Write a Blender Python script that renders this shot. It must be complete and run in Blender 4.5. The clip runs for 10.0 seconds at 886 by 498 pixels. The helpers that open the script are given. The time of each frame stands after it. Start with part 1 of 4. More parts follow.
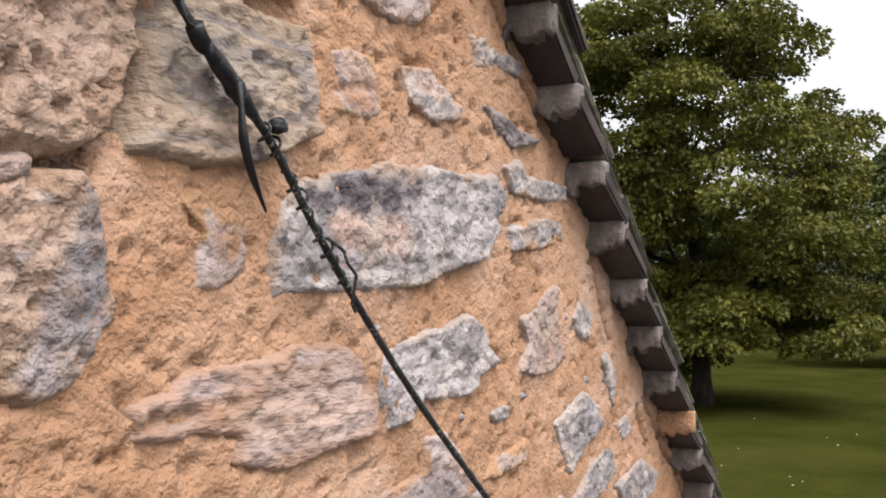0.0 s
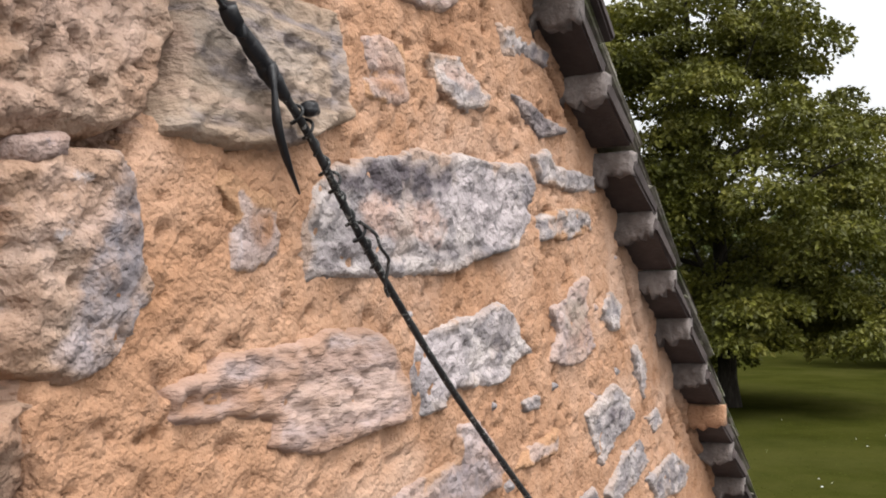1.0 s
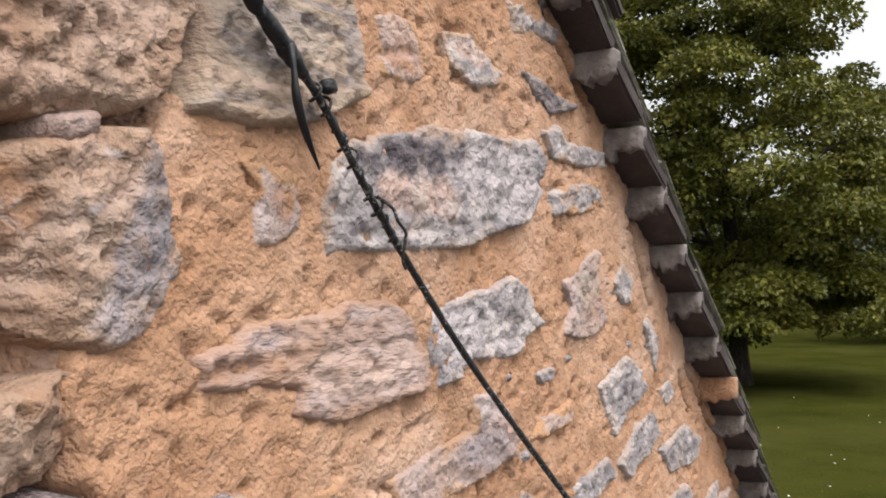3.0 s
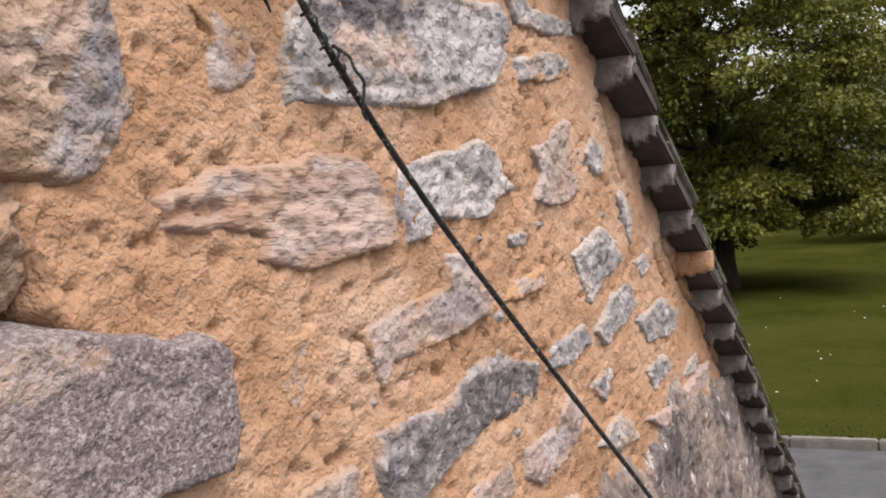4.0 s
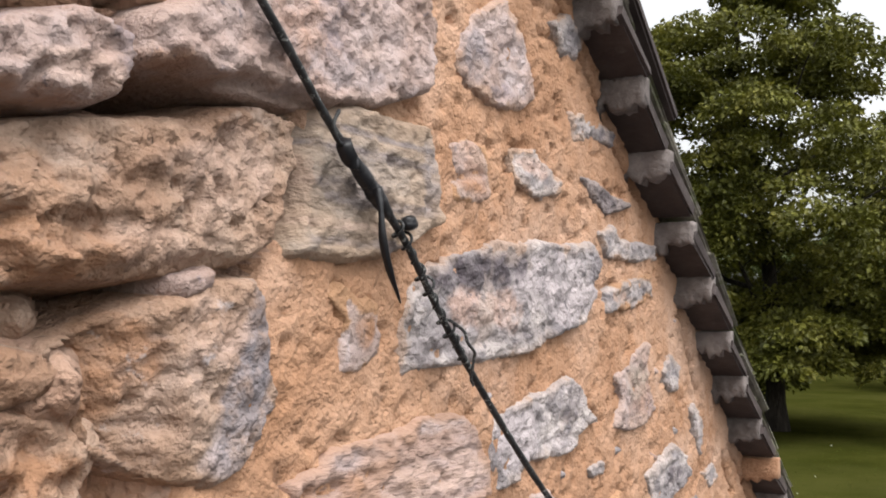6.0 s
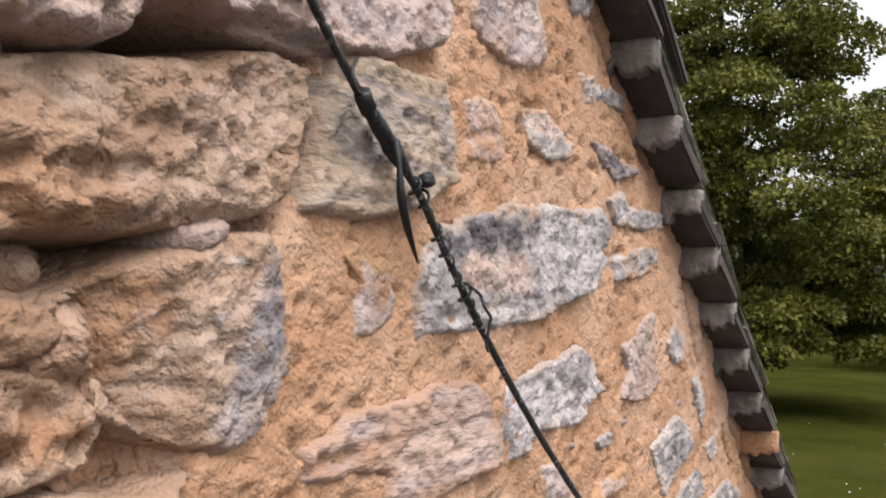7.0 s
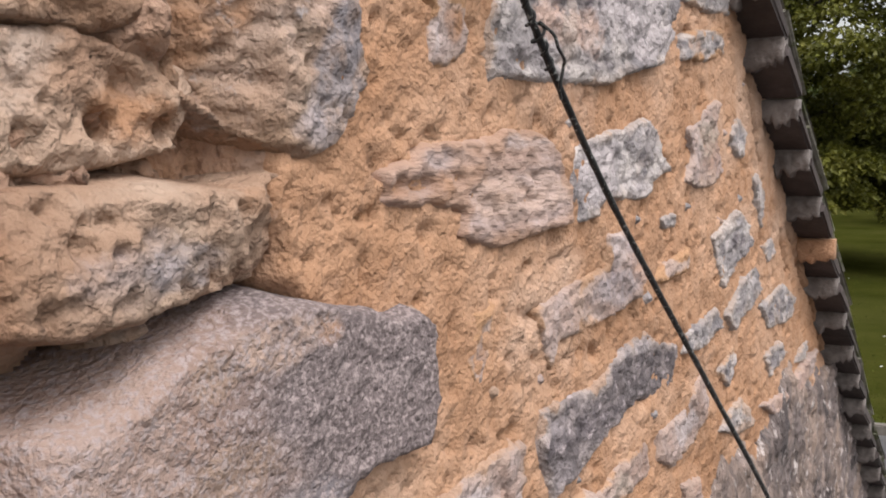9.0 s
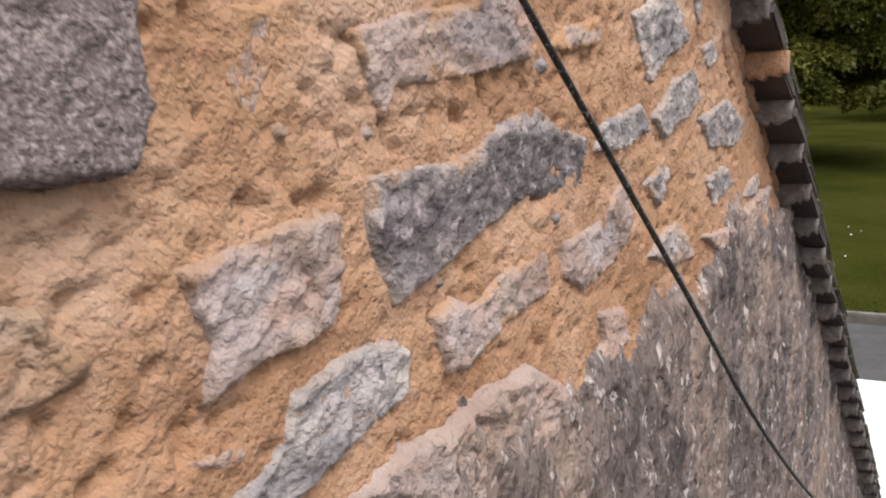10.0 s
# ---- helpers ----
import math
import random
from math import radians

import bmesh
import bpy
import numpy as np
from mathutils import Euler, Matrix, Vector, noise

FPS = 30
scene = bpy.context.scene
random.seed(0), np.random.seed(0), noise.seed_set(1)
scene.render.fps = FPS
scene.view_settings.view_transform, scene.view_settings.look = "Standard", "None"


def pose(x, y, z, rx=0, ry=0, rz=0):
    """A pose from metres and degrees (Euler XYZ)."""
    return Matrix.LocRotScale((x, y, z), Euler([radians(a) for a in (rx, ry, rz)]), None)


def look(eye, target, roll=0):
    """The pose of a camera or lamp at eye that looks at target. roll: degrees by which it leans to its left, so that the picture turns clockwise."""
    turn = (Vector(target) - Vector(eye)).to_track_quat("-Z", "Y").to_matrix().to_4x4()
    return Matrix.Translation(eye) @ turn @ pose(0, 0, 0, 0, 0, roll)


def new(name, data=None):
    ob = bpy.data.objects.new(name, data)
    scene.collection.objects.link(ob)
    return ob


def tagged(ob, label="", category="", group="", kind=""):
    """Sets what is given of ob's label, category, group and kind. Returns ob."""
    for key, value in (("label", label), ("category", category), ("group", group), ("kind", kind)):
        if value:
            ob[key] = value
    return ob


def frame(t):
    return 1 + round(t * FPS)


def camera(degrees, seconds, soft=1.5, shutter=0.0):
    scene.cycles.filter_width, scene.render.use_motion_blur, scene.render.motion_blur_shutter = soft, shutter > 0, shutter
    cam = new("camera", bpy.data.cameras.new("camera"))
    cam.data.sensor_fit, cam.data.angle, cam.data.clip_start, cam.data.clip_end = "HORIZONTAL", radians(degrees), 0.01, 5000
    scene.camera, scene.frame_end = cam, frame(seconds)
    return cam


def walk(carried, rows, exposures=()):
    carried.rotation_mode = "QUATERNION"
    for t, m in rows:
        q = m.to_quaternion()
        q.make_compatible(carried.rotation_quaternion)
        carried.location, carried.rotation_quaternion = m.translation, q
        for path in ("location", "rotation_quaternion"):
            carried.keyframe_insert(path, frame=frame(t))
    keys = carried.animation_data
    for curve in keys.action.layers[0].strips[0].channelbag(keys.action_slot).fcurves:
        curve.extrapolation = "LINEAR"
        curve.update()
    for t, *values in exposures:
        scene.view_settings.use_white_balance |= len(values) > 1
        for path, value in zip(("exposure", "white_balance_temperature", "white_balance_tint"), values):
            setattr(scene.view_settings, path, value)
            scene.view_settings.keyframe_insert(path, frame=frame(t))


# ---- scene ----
cam = camera(48.0, 10.0, soft=1.85, shutter=0.12)
PATH = [
    (0, (0.148, -0.369, 3.07), (1.946, 0.501, 3.172), -0.5),
    (0.5, (0.152, -0.364, 3.058), (1.937, 0.531, 3.171), -0.6),
    (1, (0.147, -0.362, 3.056), (1.924, 0.548, 3.168), -1.1),
    (1.5, (0.138, -0.362, 3.058), (1.914, 0.55, 3.179), -1.3),
    (2, (0.133, -0.361, 3.055), (1.909, 0.551, 3.176), -1.6),
    (2.2, (0.132, -0.359, 3.058), (1.902, 0.564, 3.175), -1.7),
    (3.3, (0.13, -0.372, 3.034), (1.902, 0.553, 3.064), -2.3),
    (3.5, (0.133, -0.377, 3.015), (1.91, 0.54, 2.983), -3.4),
    (4, (0.131, -0.381, 2.999), (1.908, 0.533, 2.913), -4.5),
    (4.5, (0.115, -0.376, 3.036), (1.882, 0.561, 3.066), -4.3),
    (5, (0.09, -0.379, 3.089), (1.857, 0.55, 3.209), -1.7),
    (5.5, (0.085, -0.385, 3.088), (1.849, 0.549, 3.215), -2.0),
    (5.7, (0.08, -0.377, 3.097), (1.826, 0.588, 3.239), -1.4),
    (6.8, (0.075, -0.352, 3.118), (1.814, 0.627, 3.249), 1.6),
    (7, (0.092, -0.333, 3.1), (1.845, 0.624, 3.199), 0.1),
    (7.5, (0.103, -0.34, 3.062), (1.843, 0.644, 3.003), -0.1),
    (8, (0.114, -0.336, 3.034), (1.845, 0.654, 2.884), -1.2),
    (8.5, (0.097, -0.326, 3.031), (1.829, 0.663, 2.891), -0.2),
    (9, (0.092, -0.306, 3.021), (1.803, 0.714, 2.844), -0.5),
    (9.5, (0.146, -0.317, 2.972), (1.887, 0.629, 2.706), -1.8),
    (10, (0.302, -0.289, 2.891), (2.021, 0.671, 2.54), -2.5),
]
walk(cam, [(t, look(eye, target, roll)) for t, eye, target, roll in PATH],
     exposures=[(0, -0.55), (2.5, -0.56), (4, -0.60), (5, -0.54), (7, -0.54), (8.5, -0.67), (10, -0.84)])

# ---- light ----
world = bpy.data.worlds.new("sky")
scene.world = world
world.use_nodes = True
wn = world.node_tree
sky = wn.nodes.new("ShaderNodeTexSky")
sky.sky_type = "NISHITA"
sky.sun_disc = False
sky.sun_elevation = radians(60)
sky.sun_rotation = radians(200)
sky.air_density, sky.dust_density, sky.ozone_density = 1.0, 6.0, 1.0
sat = wn.nodes.new("ShaderNodeHueSaturation")
sat.inputs["Saturation"].default_value = 0.10
sat.inputs["Value"].default_value = 3.5
wn.links.new(sky.outputs[0], sat.inputs["Color"])
wn.links.new(sat.outputs[0], wn.nodes["Background"].inputs[0])
wn.nodes["Background"].inputs[1].default_value = 0.15
sun_data = bpy.data.lights.new("sun", "SUN")
sun_data.energy, sun_data.angle, sun_data.color = 0.6, radians(35), (1.0, 0.95, 0.88)
sun = new("sun", sun_data)
SUN_FROM = Vector((-0.10, -0.50, 0.86))
sun.matrix_world = look(SUN_FROM * 30, (0, 0, 0))


# ---- materials ----
def material(name, colours, scale=8.0, detail=8.0, rough=0.9, bump=0.3, bump_scale=120.0, distance=0.004, stain=None, stain_scale=3.0,
             stain_range=(0.5, 0.62), vary=0.15, stretch=(1, 1, 1), speck=None, speck_range=(0.6, 0.68), speck_scale=60.0, metallic=0.0, random_by="object", patch=None, patch_scale=6.0, patch_range=(0.55, 0.65), grade=None, smear=None, toned=False, grain=0.0):
    """A procedural surface: a noise over a ramp of colours, a stain with edges of its own, fine specks and two scales of relief."""
    m = bpy.data.materials.new(name)
    m.use_nodes = True
    n, l = m.node_tree.nodes, m.node_tree.links
    bsdf = n["Principled BSDF"]
    bsdf.inputs["Roughness"].default_value = rough
    bsdf.inputs["Metallic"].default_value = metallic
    bsdf.inputs["Specular IOR Level"].default_value = 0.3
    coord = n.new("ShaderNodeTexCoord")
    info = n.new("ShaderNodeObjectInfo")
    shift = n.new("ShaderNodeVectorMath")
    shift.operation = "MULTIPLY_ADD"
    shift.inputs[1].default_value = stretch
    off = n.new("ShaderNodeVectorMath")
    off.operation = "SCALE"
    off.inputs[0].default_value = (3.1, 1.7, 2.3)
    l.new(info.outputs["Random"], off.inputs["Scale"])
    l.new(coord.outputs["Object"], shift.inputs[0])
    l.new(off.outputs[0], shift.inputs[2])

    def tex(s, d, r=0.6):
        t = n.new("ShaderNodeTexNoise")
        t.inputs["Scale"].default_value, t.inputs["Detail"].default_value, t.inputs["Roughness"].default_value = s, d, r
        l.new(shift.outputs[0], t.inputs["Vector"])
        return t

    base = tex(scale, detail)
    ramp = n.new("ShaderNodeValToRGB")
    el = ramp.color_ramp.elements
    for i, c in enumerate(colours):
        pos = 0.32 + 0.36 * i / max(1, len(colours) - 1)
        e = el[i] if i < 2 else el.new(pos)
        e.position, e.color = pos, (*c, 1)
    l.new(base.outputs[0], ramp.inputs[0])
    out = ramp.outputs[0]

    def over(out, c, s, d, rng, strength=1.0):
        t = tex(s, d, 0.65)
        r = n.new("ShaderNodeMapRange")
        r.inputs[1].default_value, r.inputs[2].default_value, r.inputs[4].default_value = rng[0], rng[1], strength
        l.new(t.outputs[0], r.inputs[0])
        mx = n.new("ShaderNodeMix")
        mx.data_type = "RGBA"
        l.new(r.outputs[0], mx.inputs[0])
        l.new(out, mx.inputs[6])
        mx.inputs[7].default_value = (*c, 1)
        return mx.outputs[2]

    if patch:
        out = over(out, patch, patch_scale, 8.0, patch_range, 0.85)
    if stain:
        out = over(out, stain, stain_scale, 7.0, stain_range, 0.9)
    if grade:
        # a second colour towards one end of the stone, with an uneven border
        sep = n.new("ShaderNodeSeparateXYZ")
        l.new(coord.outputs["Object"], sep.inputs[0])
        wob = n.new("ShaderNodeMath")
        wob.operation = "MULTIPLY_ADD"
        wob.inputs[1].default_value = grade[3]
        l.new(tex(14, 6).outputs[0], wob.inputs[0])
        l.new(sep.outputs[0], wob.inputs[2])
        gr = n.new("ShaderNodeMapRange")
        gr.inputs[1].default_value, gr.inputs[2].default_value, gr.inputs[4].default_value = grade[1] + grade[3] / 2, grade[2] + grade[3] / 2, 0.9
        l.new(wob.outputs[0], gr.inputs[0])
        mx = n.new("ShaderNodeMix")
        mx.data_type = "RGBA"
        l.new(gr.outputs[0], mx.inputs[0])
        l.new(out, mx.inputs[6])
        mx.inputs[7].default_value = (*grade[0], 1)
        out = mx.outputs[2]
    if toned:
        # stains and lichen of a stone's own, broken up by the grain
        own = n.new("ShaderNodeAttribute")
        own.attribute_name = "tone"
        broken = n.new("ShaderNodeMapRange")
        broken.inputs[1].default_value, broken.inputs[2].default_value, broken.inputs[3].default_value = 0.36, 0.56, 0.25
        l.new(tex(48, 7, 0.65).outputs[0], broken.inputs[0])
        much = n.new("ShaderNodeMath")
        much.operation = "MULTIPLY"
        l.new(own.outputs["Alpha"], much.inputs[0])
        l.new(broken.outputs[0], much.inputs[1])
        mx = n.new("ShaderNodeMix")
        mx.data_type = "RGBA"
        l.new(much.outputs[0], mx.inputs[0])
        l.new(out, mx.inputs[6])
        l.new(own.outputs["Color"], mx.inputs[7])
        out = mx.outputs[2]
    if speck:
        out = over(out, speck, speck_scale, 4.0, speck_range, 0.85)
    if smear:
        # lime wash dragged over the rim when the joints were pointed
        at = n.new("ShaderNodeAttribute")
        at.attribute_name = "smear"
        mx = n.new("ShaderNodeMix")
        mx.data_type = "RGBA"
        l.new(at.outputs["Fac"], mx.inputs[0])
        l.new(out, mx.inputs[6])
        mx.inputs[7].default_value = (*smear, 1)
        thick = n.new("ShaderNodeMapRange")
        thick.inputs[1].default_value, thick.inputs[2].default_value = 0.62, 0.85
        l.new(at.outputs["Fac"], thick.inputs[0])
        mx2 = n.new("ShaderNodeMix")
        mx2.data_type = "RGBA"
        l.new(thick.outputs[0], mx2.inputs[0])
        l.new(mx.outputs[2], mx2.inputs[6])
        mx2.inputs[7].default_value = (0.350, 0.200, 0.113, 1)
        out = mx2.outputs[2]
    if vary:
        hsv = n.new("ShaderNodeHueSaturation")
        mr = n.new("ShaderNodeMapRange")
        mr.inputs[3].default_value, mr.inputs[4].default_value = 1 - vary, 1 + vary
        if random_by == "island":
            geo = n.new("ShaderNodeNewGeometry")
            l.new(geo.outputs["Random Per Island"], mr.inputs[0])
        else:
            l.new(info.outputs["Random"], mr.inputs[0])
        l.new(mr.outputs[0], hsv.inputs["Value"])
        l.new(out, hsv.inputs["Color"])
        out = hsv.outputs[0]
    l.new(out, bsdf.inputs["Base Color"])
    if bump:
        b1, b2 = n.new("ShaderNodeBump"), n.new("ShaderNodeBump")
        b1.inputs["Strength"].default_value, b1.inputs["Distance"].default_value = bump, distance
        b2.inputs["Strength"].default_value, b2.inputs["Distance"].default_value = bump, distance * 2.5
        l.new(tex(bump_scale, 6.0, 0.6).outputs[0], b1.inputs["Height"])
        l.new(tex(bump_scale / 4, 4.0, 0.55).outputs[0], b2.inputs["Height"])
        l.new(b2.outputs[0], b1.inputs["Normal"])
        last = b1
        if grain:
            # sand grains standing out of the surface
            cells = n.new("ShaderNodeTexVoronoi")
            cells.inputs["Scale"].default_value = grain
            l.new(shift.outputs[0], cells.inputs["Vector"])
            last = n.new("ShaderNodeBump")
            last.invert = True
            last.inputs["Strength"].default_value, last.inputs["Distance"].default_value = 0.35, 0.003
            l.new(cells.outputs["Distance"], last.inputs["Height"])
            l.new(b1.outputs[0], last.inputs["Normal"])
        l.new(last.outputs[0], bsdf.inputs["Normal"])
    return m


MORTAR = material("lime_mortar", [(0.2982, 0.1570, 0.0877), (0.3839, 0.2167, 0.1301), (0.4507, 0.2764, 0.1842)], 12, 9, 0.95, 0.6, 340, 0.003,
                  stain=(0.4785, 0.3339, 0.2558), stain_scale=4.2, stain_range=(0.52, 0.70), vary=0, speck=(0.1947, 0.0940, 0.0506), speck_range=(0.64, 0.74), speck_scale=120,
                  patch=(0.3172, 0.1582, 0.0794), patch_scale=4, patch_range=(0.55, 0.74), grain=230)
RECESS = material("old_earth_mortar", [(0.2293, 0.1331, 0.0886), (0.3440, 0.2156, 0.1538), (0.4396, 0.2982, 0.2283)], 20, 10, 1.0, 0.9, 80, 0.009, vary=0, speck=(0.1242, 0.0689, 0.0466), speck_range=(0.62, 0.70), speck_scale=45,
                  patch=(0.3821, 0.2111, 0.1211), patch_scale=9, patch_range=(0.52, 0.66))
CEMENT = material("grey_weathered_face", [(0.068, 0.054, 0.052), (0.155, 0.121, 0.115), (0.285, 0.222, 0.203)], 26, 12, 0.75, 0.95, 95, 0.008,
                  stain=(0.320, 0.232, 0.190), stain_scale=8, stain_range=(0.47, 0.64), vary=0, speck=(0.50, 0.43, 0.41), speck_range=(0.585, 0.62), speck_scale=44, stretch=(1.6, 1, 0.6),
                  patch=(0.060, 0.050, 0.052), patch_scale=13, patch_range=(0.53, 0.60))
PALE = material("pale_limestone", [(0.2303, 0.1529, 0.1233), (0.3111, 0.2293, 0.2029), (0.3959, 0.3211, 0.3084)], 14, 10, 0.9, 0.8, 180, 0.0035,
                stain=(0.2182, 0.1796, 0.1948), stain_scale=13, stain_range=(0.55, 0.66), speck=(0.1535, 0.1261, 0.1380), speck_range=(0.63, 0.72), speck_scale=85, vary=0.08,
                patch=(0.3636, 0.2293, 0.1745), patch_scale=8, patch_range=(0.55, 0.66), smear=(0.3798, 0.2752, 0.2272), toned=True)
GREY = material("grey_lichened_limestone", [(0.1640, 0.1443, 0.1488), (0.2680, 0.2379, 0.2387), (0.4000, 0.3549, 0.3445)], 30, 10, 0.9, 0.85, 190, 0.0035,
                stain=(0.1520, 0.1365, 0.1448), stain_scale=16, stain_range=(0.55, 0.63), speck=(0.1040, 0.0921, 0.0978), speck_range=(0.59, 0.68), speck_scale=80, vary=0.08,
                patch=(0.4320, 0.3784, 0.3600), patch_scale=15, patch_range=(0.50, 0.60), smear=(0.3920, 0.3120, 0.2701), toned=True)
DARK = material("dark_grey_limestone", [(0.0718, 0.0599, 0.0626), (0.1346, 0.1119, 0.1150), (0.2611, 0.2167, 0.2129)], 40, 10, 0.9, 0.9, 190, 0.0035,
                stain=(0.0694, 0.0575, 0.0626), stain_scale=16, stain_range=(0.53, 0.64), speck=(0.3754, 0.3152, 0.3209), speck_range=(0.57, 0.66), speck_scale=75, vary=0.08,
                smear=(0.4080, 0.3310, 0.3013), toned=True)
WARM = material("warm_buff_limestone", [(0.2158, 0.1229, 0.0789), (0.2996, 0.1920, 0.1337), (0.3754, 0.2688, 0.2042)], 13, 11, 0.92, 0.8, 150, 0.005,
                stain=(0.2676, 0.1421, 0.0789), stain_scale=7, stain_range=(0.58, 0.74), speck=(0.1278, 0.0730, 0.0480), speck_range=(0.64, 0.72), speck_scale=55, vary=0.05,
                patch=(0.3914, 0.3034, 0.2554), patch_scale=11, patch_range=(0.55, 0.66), smear=(0.3356, 0.2189, 0.1428), toned=True)
BLUSH = material("buff_stone_grey_bloom", [(0.2508, 0.1491, 0.0944), (0.3174, 0.2102, 0.1509), (0.3684, 0.2752, 0.2204)], 12, 11, 0.92, 0.8, 150, 0.005,
                 stain=(0.2351, 0.1873, 0.1774), stain_scale=13, stain_range=(0.55, 0.68), speck=(0.3919, 0.3440, 0.3396), speck_range=(0.62, 0.72), speck_scale=55, vary=0.05,
                 patch=(0.2939, 0.1834, 0.1132), patch_scale=7, patch_range=(0.55, 0.68), toned=True)
BANDED = material("banded_pale_limestone", [(0.2141, 0.1521, 0.1095), (0.2949, 0.2223, 0.1698), (0.3636, 0.2886, 0.2302)], 12, 9, 0.9, 0.6, 150, 0.0035,
                  stain=(0.2182, 0.1832, 0.1623), stain_scale=12, stain_range=(0.52, 0.68), vary=0.05, stretch=(0.75, 1, 1.5), patch=(0.3232, 0.2223, 0.1435), patch_scale=5, patch_range=(0.52, 0.68), smear=(0.3636, 0.2572, 0.1812), toned=True)
SPECKLED = material("buff_to_grey_speckled_limestone", [(0.1964, 0.1238, 0.0978), (0.2691, 0.1823, 0.1501), (0.3272, 0.2373, 0.2024)], 11, 11, 0.92, 0.8, 260, 0.003,
                    patch=(0.3055, 0.2305, 0.2094), patch_scale=9, patch_range=(0.55, 0.66), grade=((0.1228, 0.0987, 0.1017), 0.37, 0.46, 0.22),
                    speck=(0.3200, 0.2579, 0.2513), speck_range=(0.47, 0.60), speck_scale=300, vary=0.03, toned=True)
LAYERED = material("layered_pinkish_limestone", [(0.2505, 0.1605, 0.1258), (0.3232, 0.2216, 0.1826), (0.3878, 0.2866, 0.2557)], 18, 10, 0.92, 0.6, 150, 0.0035,
                   stain=(0.2020, 0.1491, 0.1380), stain_scale=16, stain_range=(0.57, 0.68), vary=0.04, stretch=(0.6, 1, 1.9), patch=(0.3959, 0.3095, 0.2963), patch_scale=10, patch_range=(0.54, 0.66),
                   smear=(0.3232, 0.1873, 0.1177), toned=True)
TILE = material("dark_clay_tile", [(0.0375, 0.0275, 0.0261), (0.0511, 0.0377, 0.0355), (0.0661, 0.0508, 0.0478)], 30, 8, 0.7, 0.25, 200, 0.002,
                stain=(0.1052, 0.0942, 0.0869), stain_scale=22, stain_range=(0.62, 0.74), vary=0.2)
BEDDING = material("grey_bedding_mortar", [(0.0919, 0.0763, 0.0710), (0.1418, 0.1199, 0.1121), (0.1993, 0.1708, 0.1596)], 45, 9, 0.95, 0.5, 180, 0.003,
                   stain=(0.1149, 0.0945, 0.0886), stain_scale=25, stain_range=(0.58, 0.72), vary=0.15)
MOSSY = material("weathered_tile_edge", [(0.1389, 0.1273, 0.1004), (0.2292, 0.2077, 0.1741), (0.3056, 0.2814, 0.2411)], 40, 8, 0.95, 0.5, 150, 0.004, stain=(0.0972, 0.1139, 0.0402), stain_scale=20, vary=0.15)
# the pale specks are highlights of the twisted cable, put into its colour
WIRE = material("black_rubber_highlight_specks", [(0.0081, 0.0081, 0.0087), (0.0148, 0.0148, 0.0154), (0.0335, 0.0335, 0.0335)], 60, 6, 0.55, 0.3, 300, 0.001, speck=(0.22, 0.22, 0.21), speck_range=(0.57, 0.64), speck_scale=230, vary=0)
TAPE = material("black_insulating_tape", [(0.0067, 0.0067, 0.0081), (0.0134, 0.0134, 0.0154)], 40, 5, 0.42, 0.2, 120, 0.002, vary=0)
GRASS = material("mown_lawn", [(0.0224, 0.0250, 0.0048), (0.0309, 0.0331, 0.0066), (0.0413, 0.0418, 0.0096)], 0.5, 12, 0.95, 0.6, 25, 0.03,
                 stain=(0.0446, 0.0447, 0.0119), stain_scale=0.15, stain_range=(0.45, 0.65), vary=0)
BLADE = material("grass_blades", [(0.0349, 0.0442, 0.0084), (0.0563, 0.0686, 0.0139)], 3, 4, 0.8, 0, vary=0.2, random_by="island")
ASPHALT = material("asphalt", [(0.0470, 0.0443, 0.0456), (0.0637, 0.0611, 0.0623), (0.0839, 0.0805, 0.0819)], 2.5, 10, 0.9, 0.5, 60, 0.01, vary=0)
KERB = material("concrete_kerb", [(0.0886, 0.0778, 0.0676), (0.1328, 0.1167, 0.1014), (0.1691, 0.1517, 0.1315)], 6, 9, 0.9, 0.4, 60, 0.006, vary=0.12)
BARK = material("dark_bark", [(0.0120, 0.0094, 0.0067), (0.0268, 0.0215, 0.0161), (0.0503, 0.0416, 0.0322)], 7, 10, 0.95, 0.9, 18, 0.05, stretch=(1, 1, 0.25), vary=0.1)
LEAF = material("broad_leaf", [(0.0495, 0.0535, 0.0070), (0.0919, 0.0936, 0.0127), (0.1490, 0.1386, 0.0241)], 0.9, 5, 0.55, 0, vary=0.4, random_by="island")
LEAF_FAR = material("distant_leaf", [(0.0416, 0.0545, 0.0121), (0.0643, 0.0795, 0.0189), (0.0908, 0.1060, 0.0273)], 0.4, 5, 0.6, 0, vary=0.35, random_by="island")
PAINT = material("white_vehicle_paint", [(0.78, 0.79, 0.80), (0.82, 0.82, 0.82)], 1.5, 3, 0.35, 0, vary=0)
GLASS = material("dark_vehicle_glass", [(0.012, 0.014, 0.015), (0.02, 0.022, 0.024)], 2, 2, 0.08, 0, vary=0)
RUBBER = material("tyre_rubber", [(0.012, 0.012, 0.012), (0.025, 0.025, 0.025)], 20, 5, 0.85, 0.2, 60, 0.003, vary=0)
STEEL = material("grey_steel", [(0.35, 0.35, 0.36), (0.45, 0.45, 0.46)], 10, 4, 0.4, 0, vary=0, metallic=0.9)
PETAL = material("white_petals", [(0.75, 0.75, 0.70), (0.82, 0.82, 0.80)], 5, 2, 0.8, 0, vary=0)
for dull in (GRASS, BLADE):
    dull.node_tree.nodes["Principled BSDF"].inputs["Specular IOR Level"].default_value = 0.0
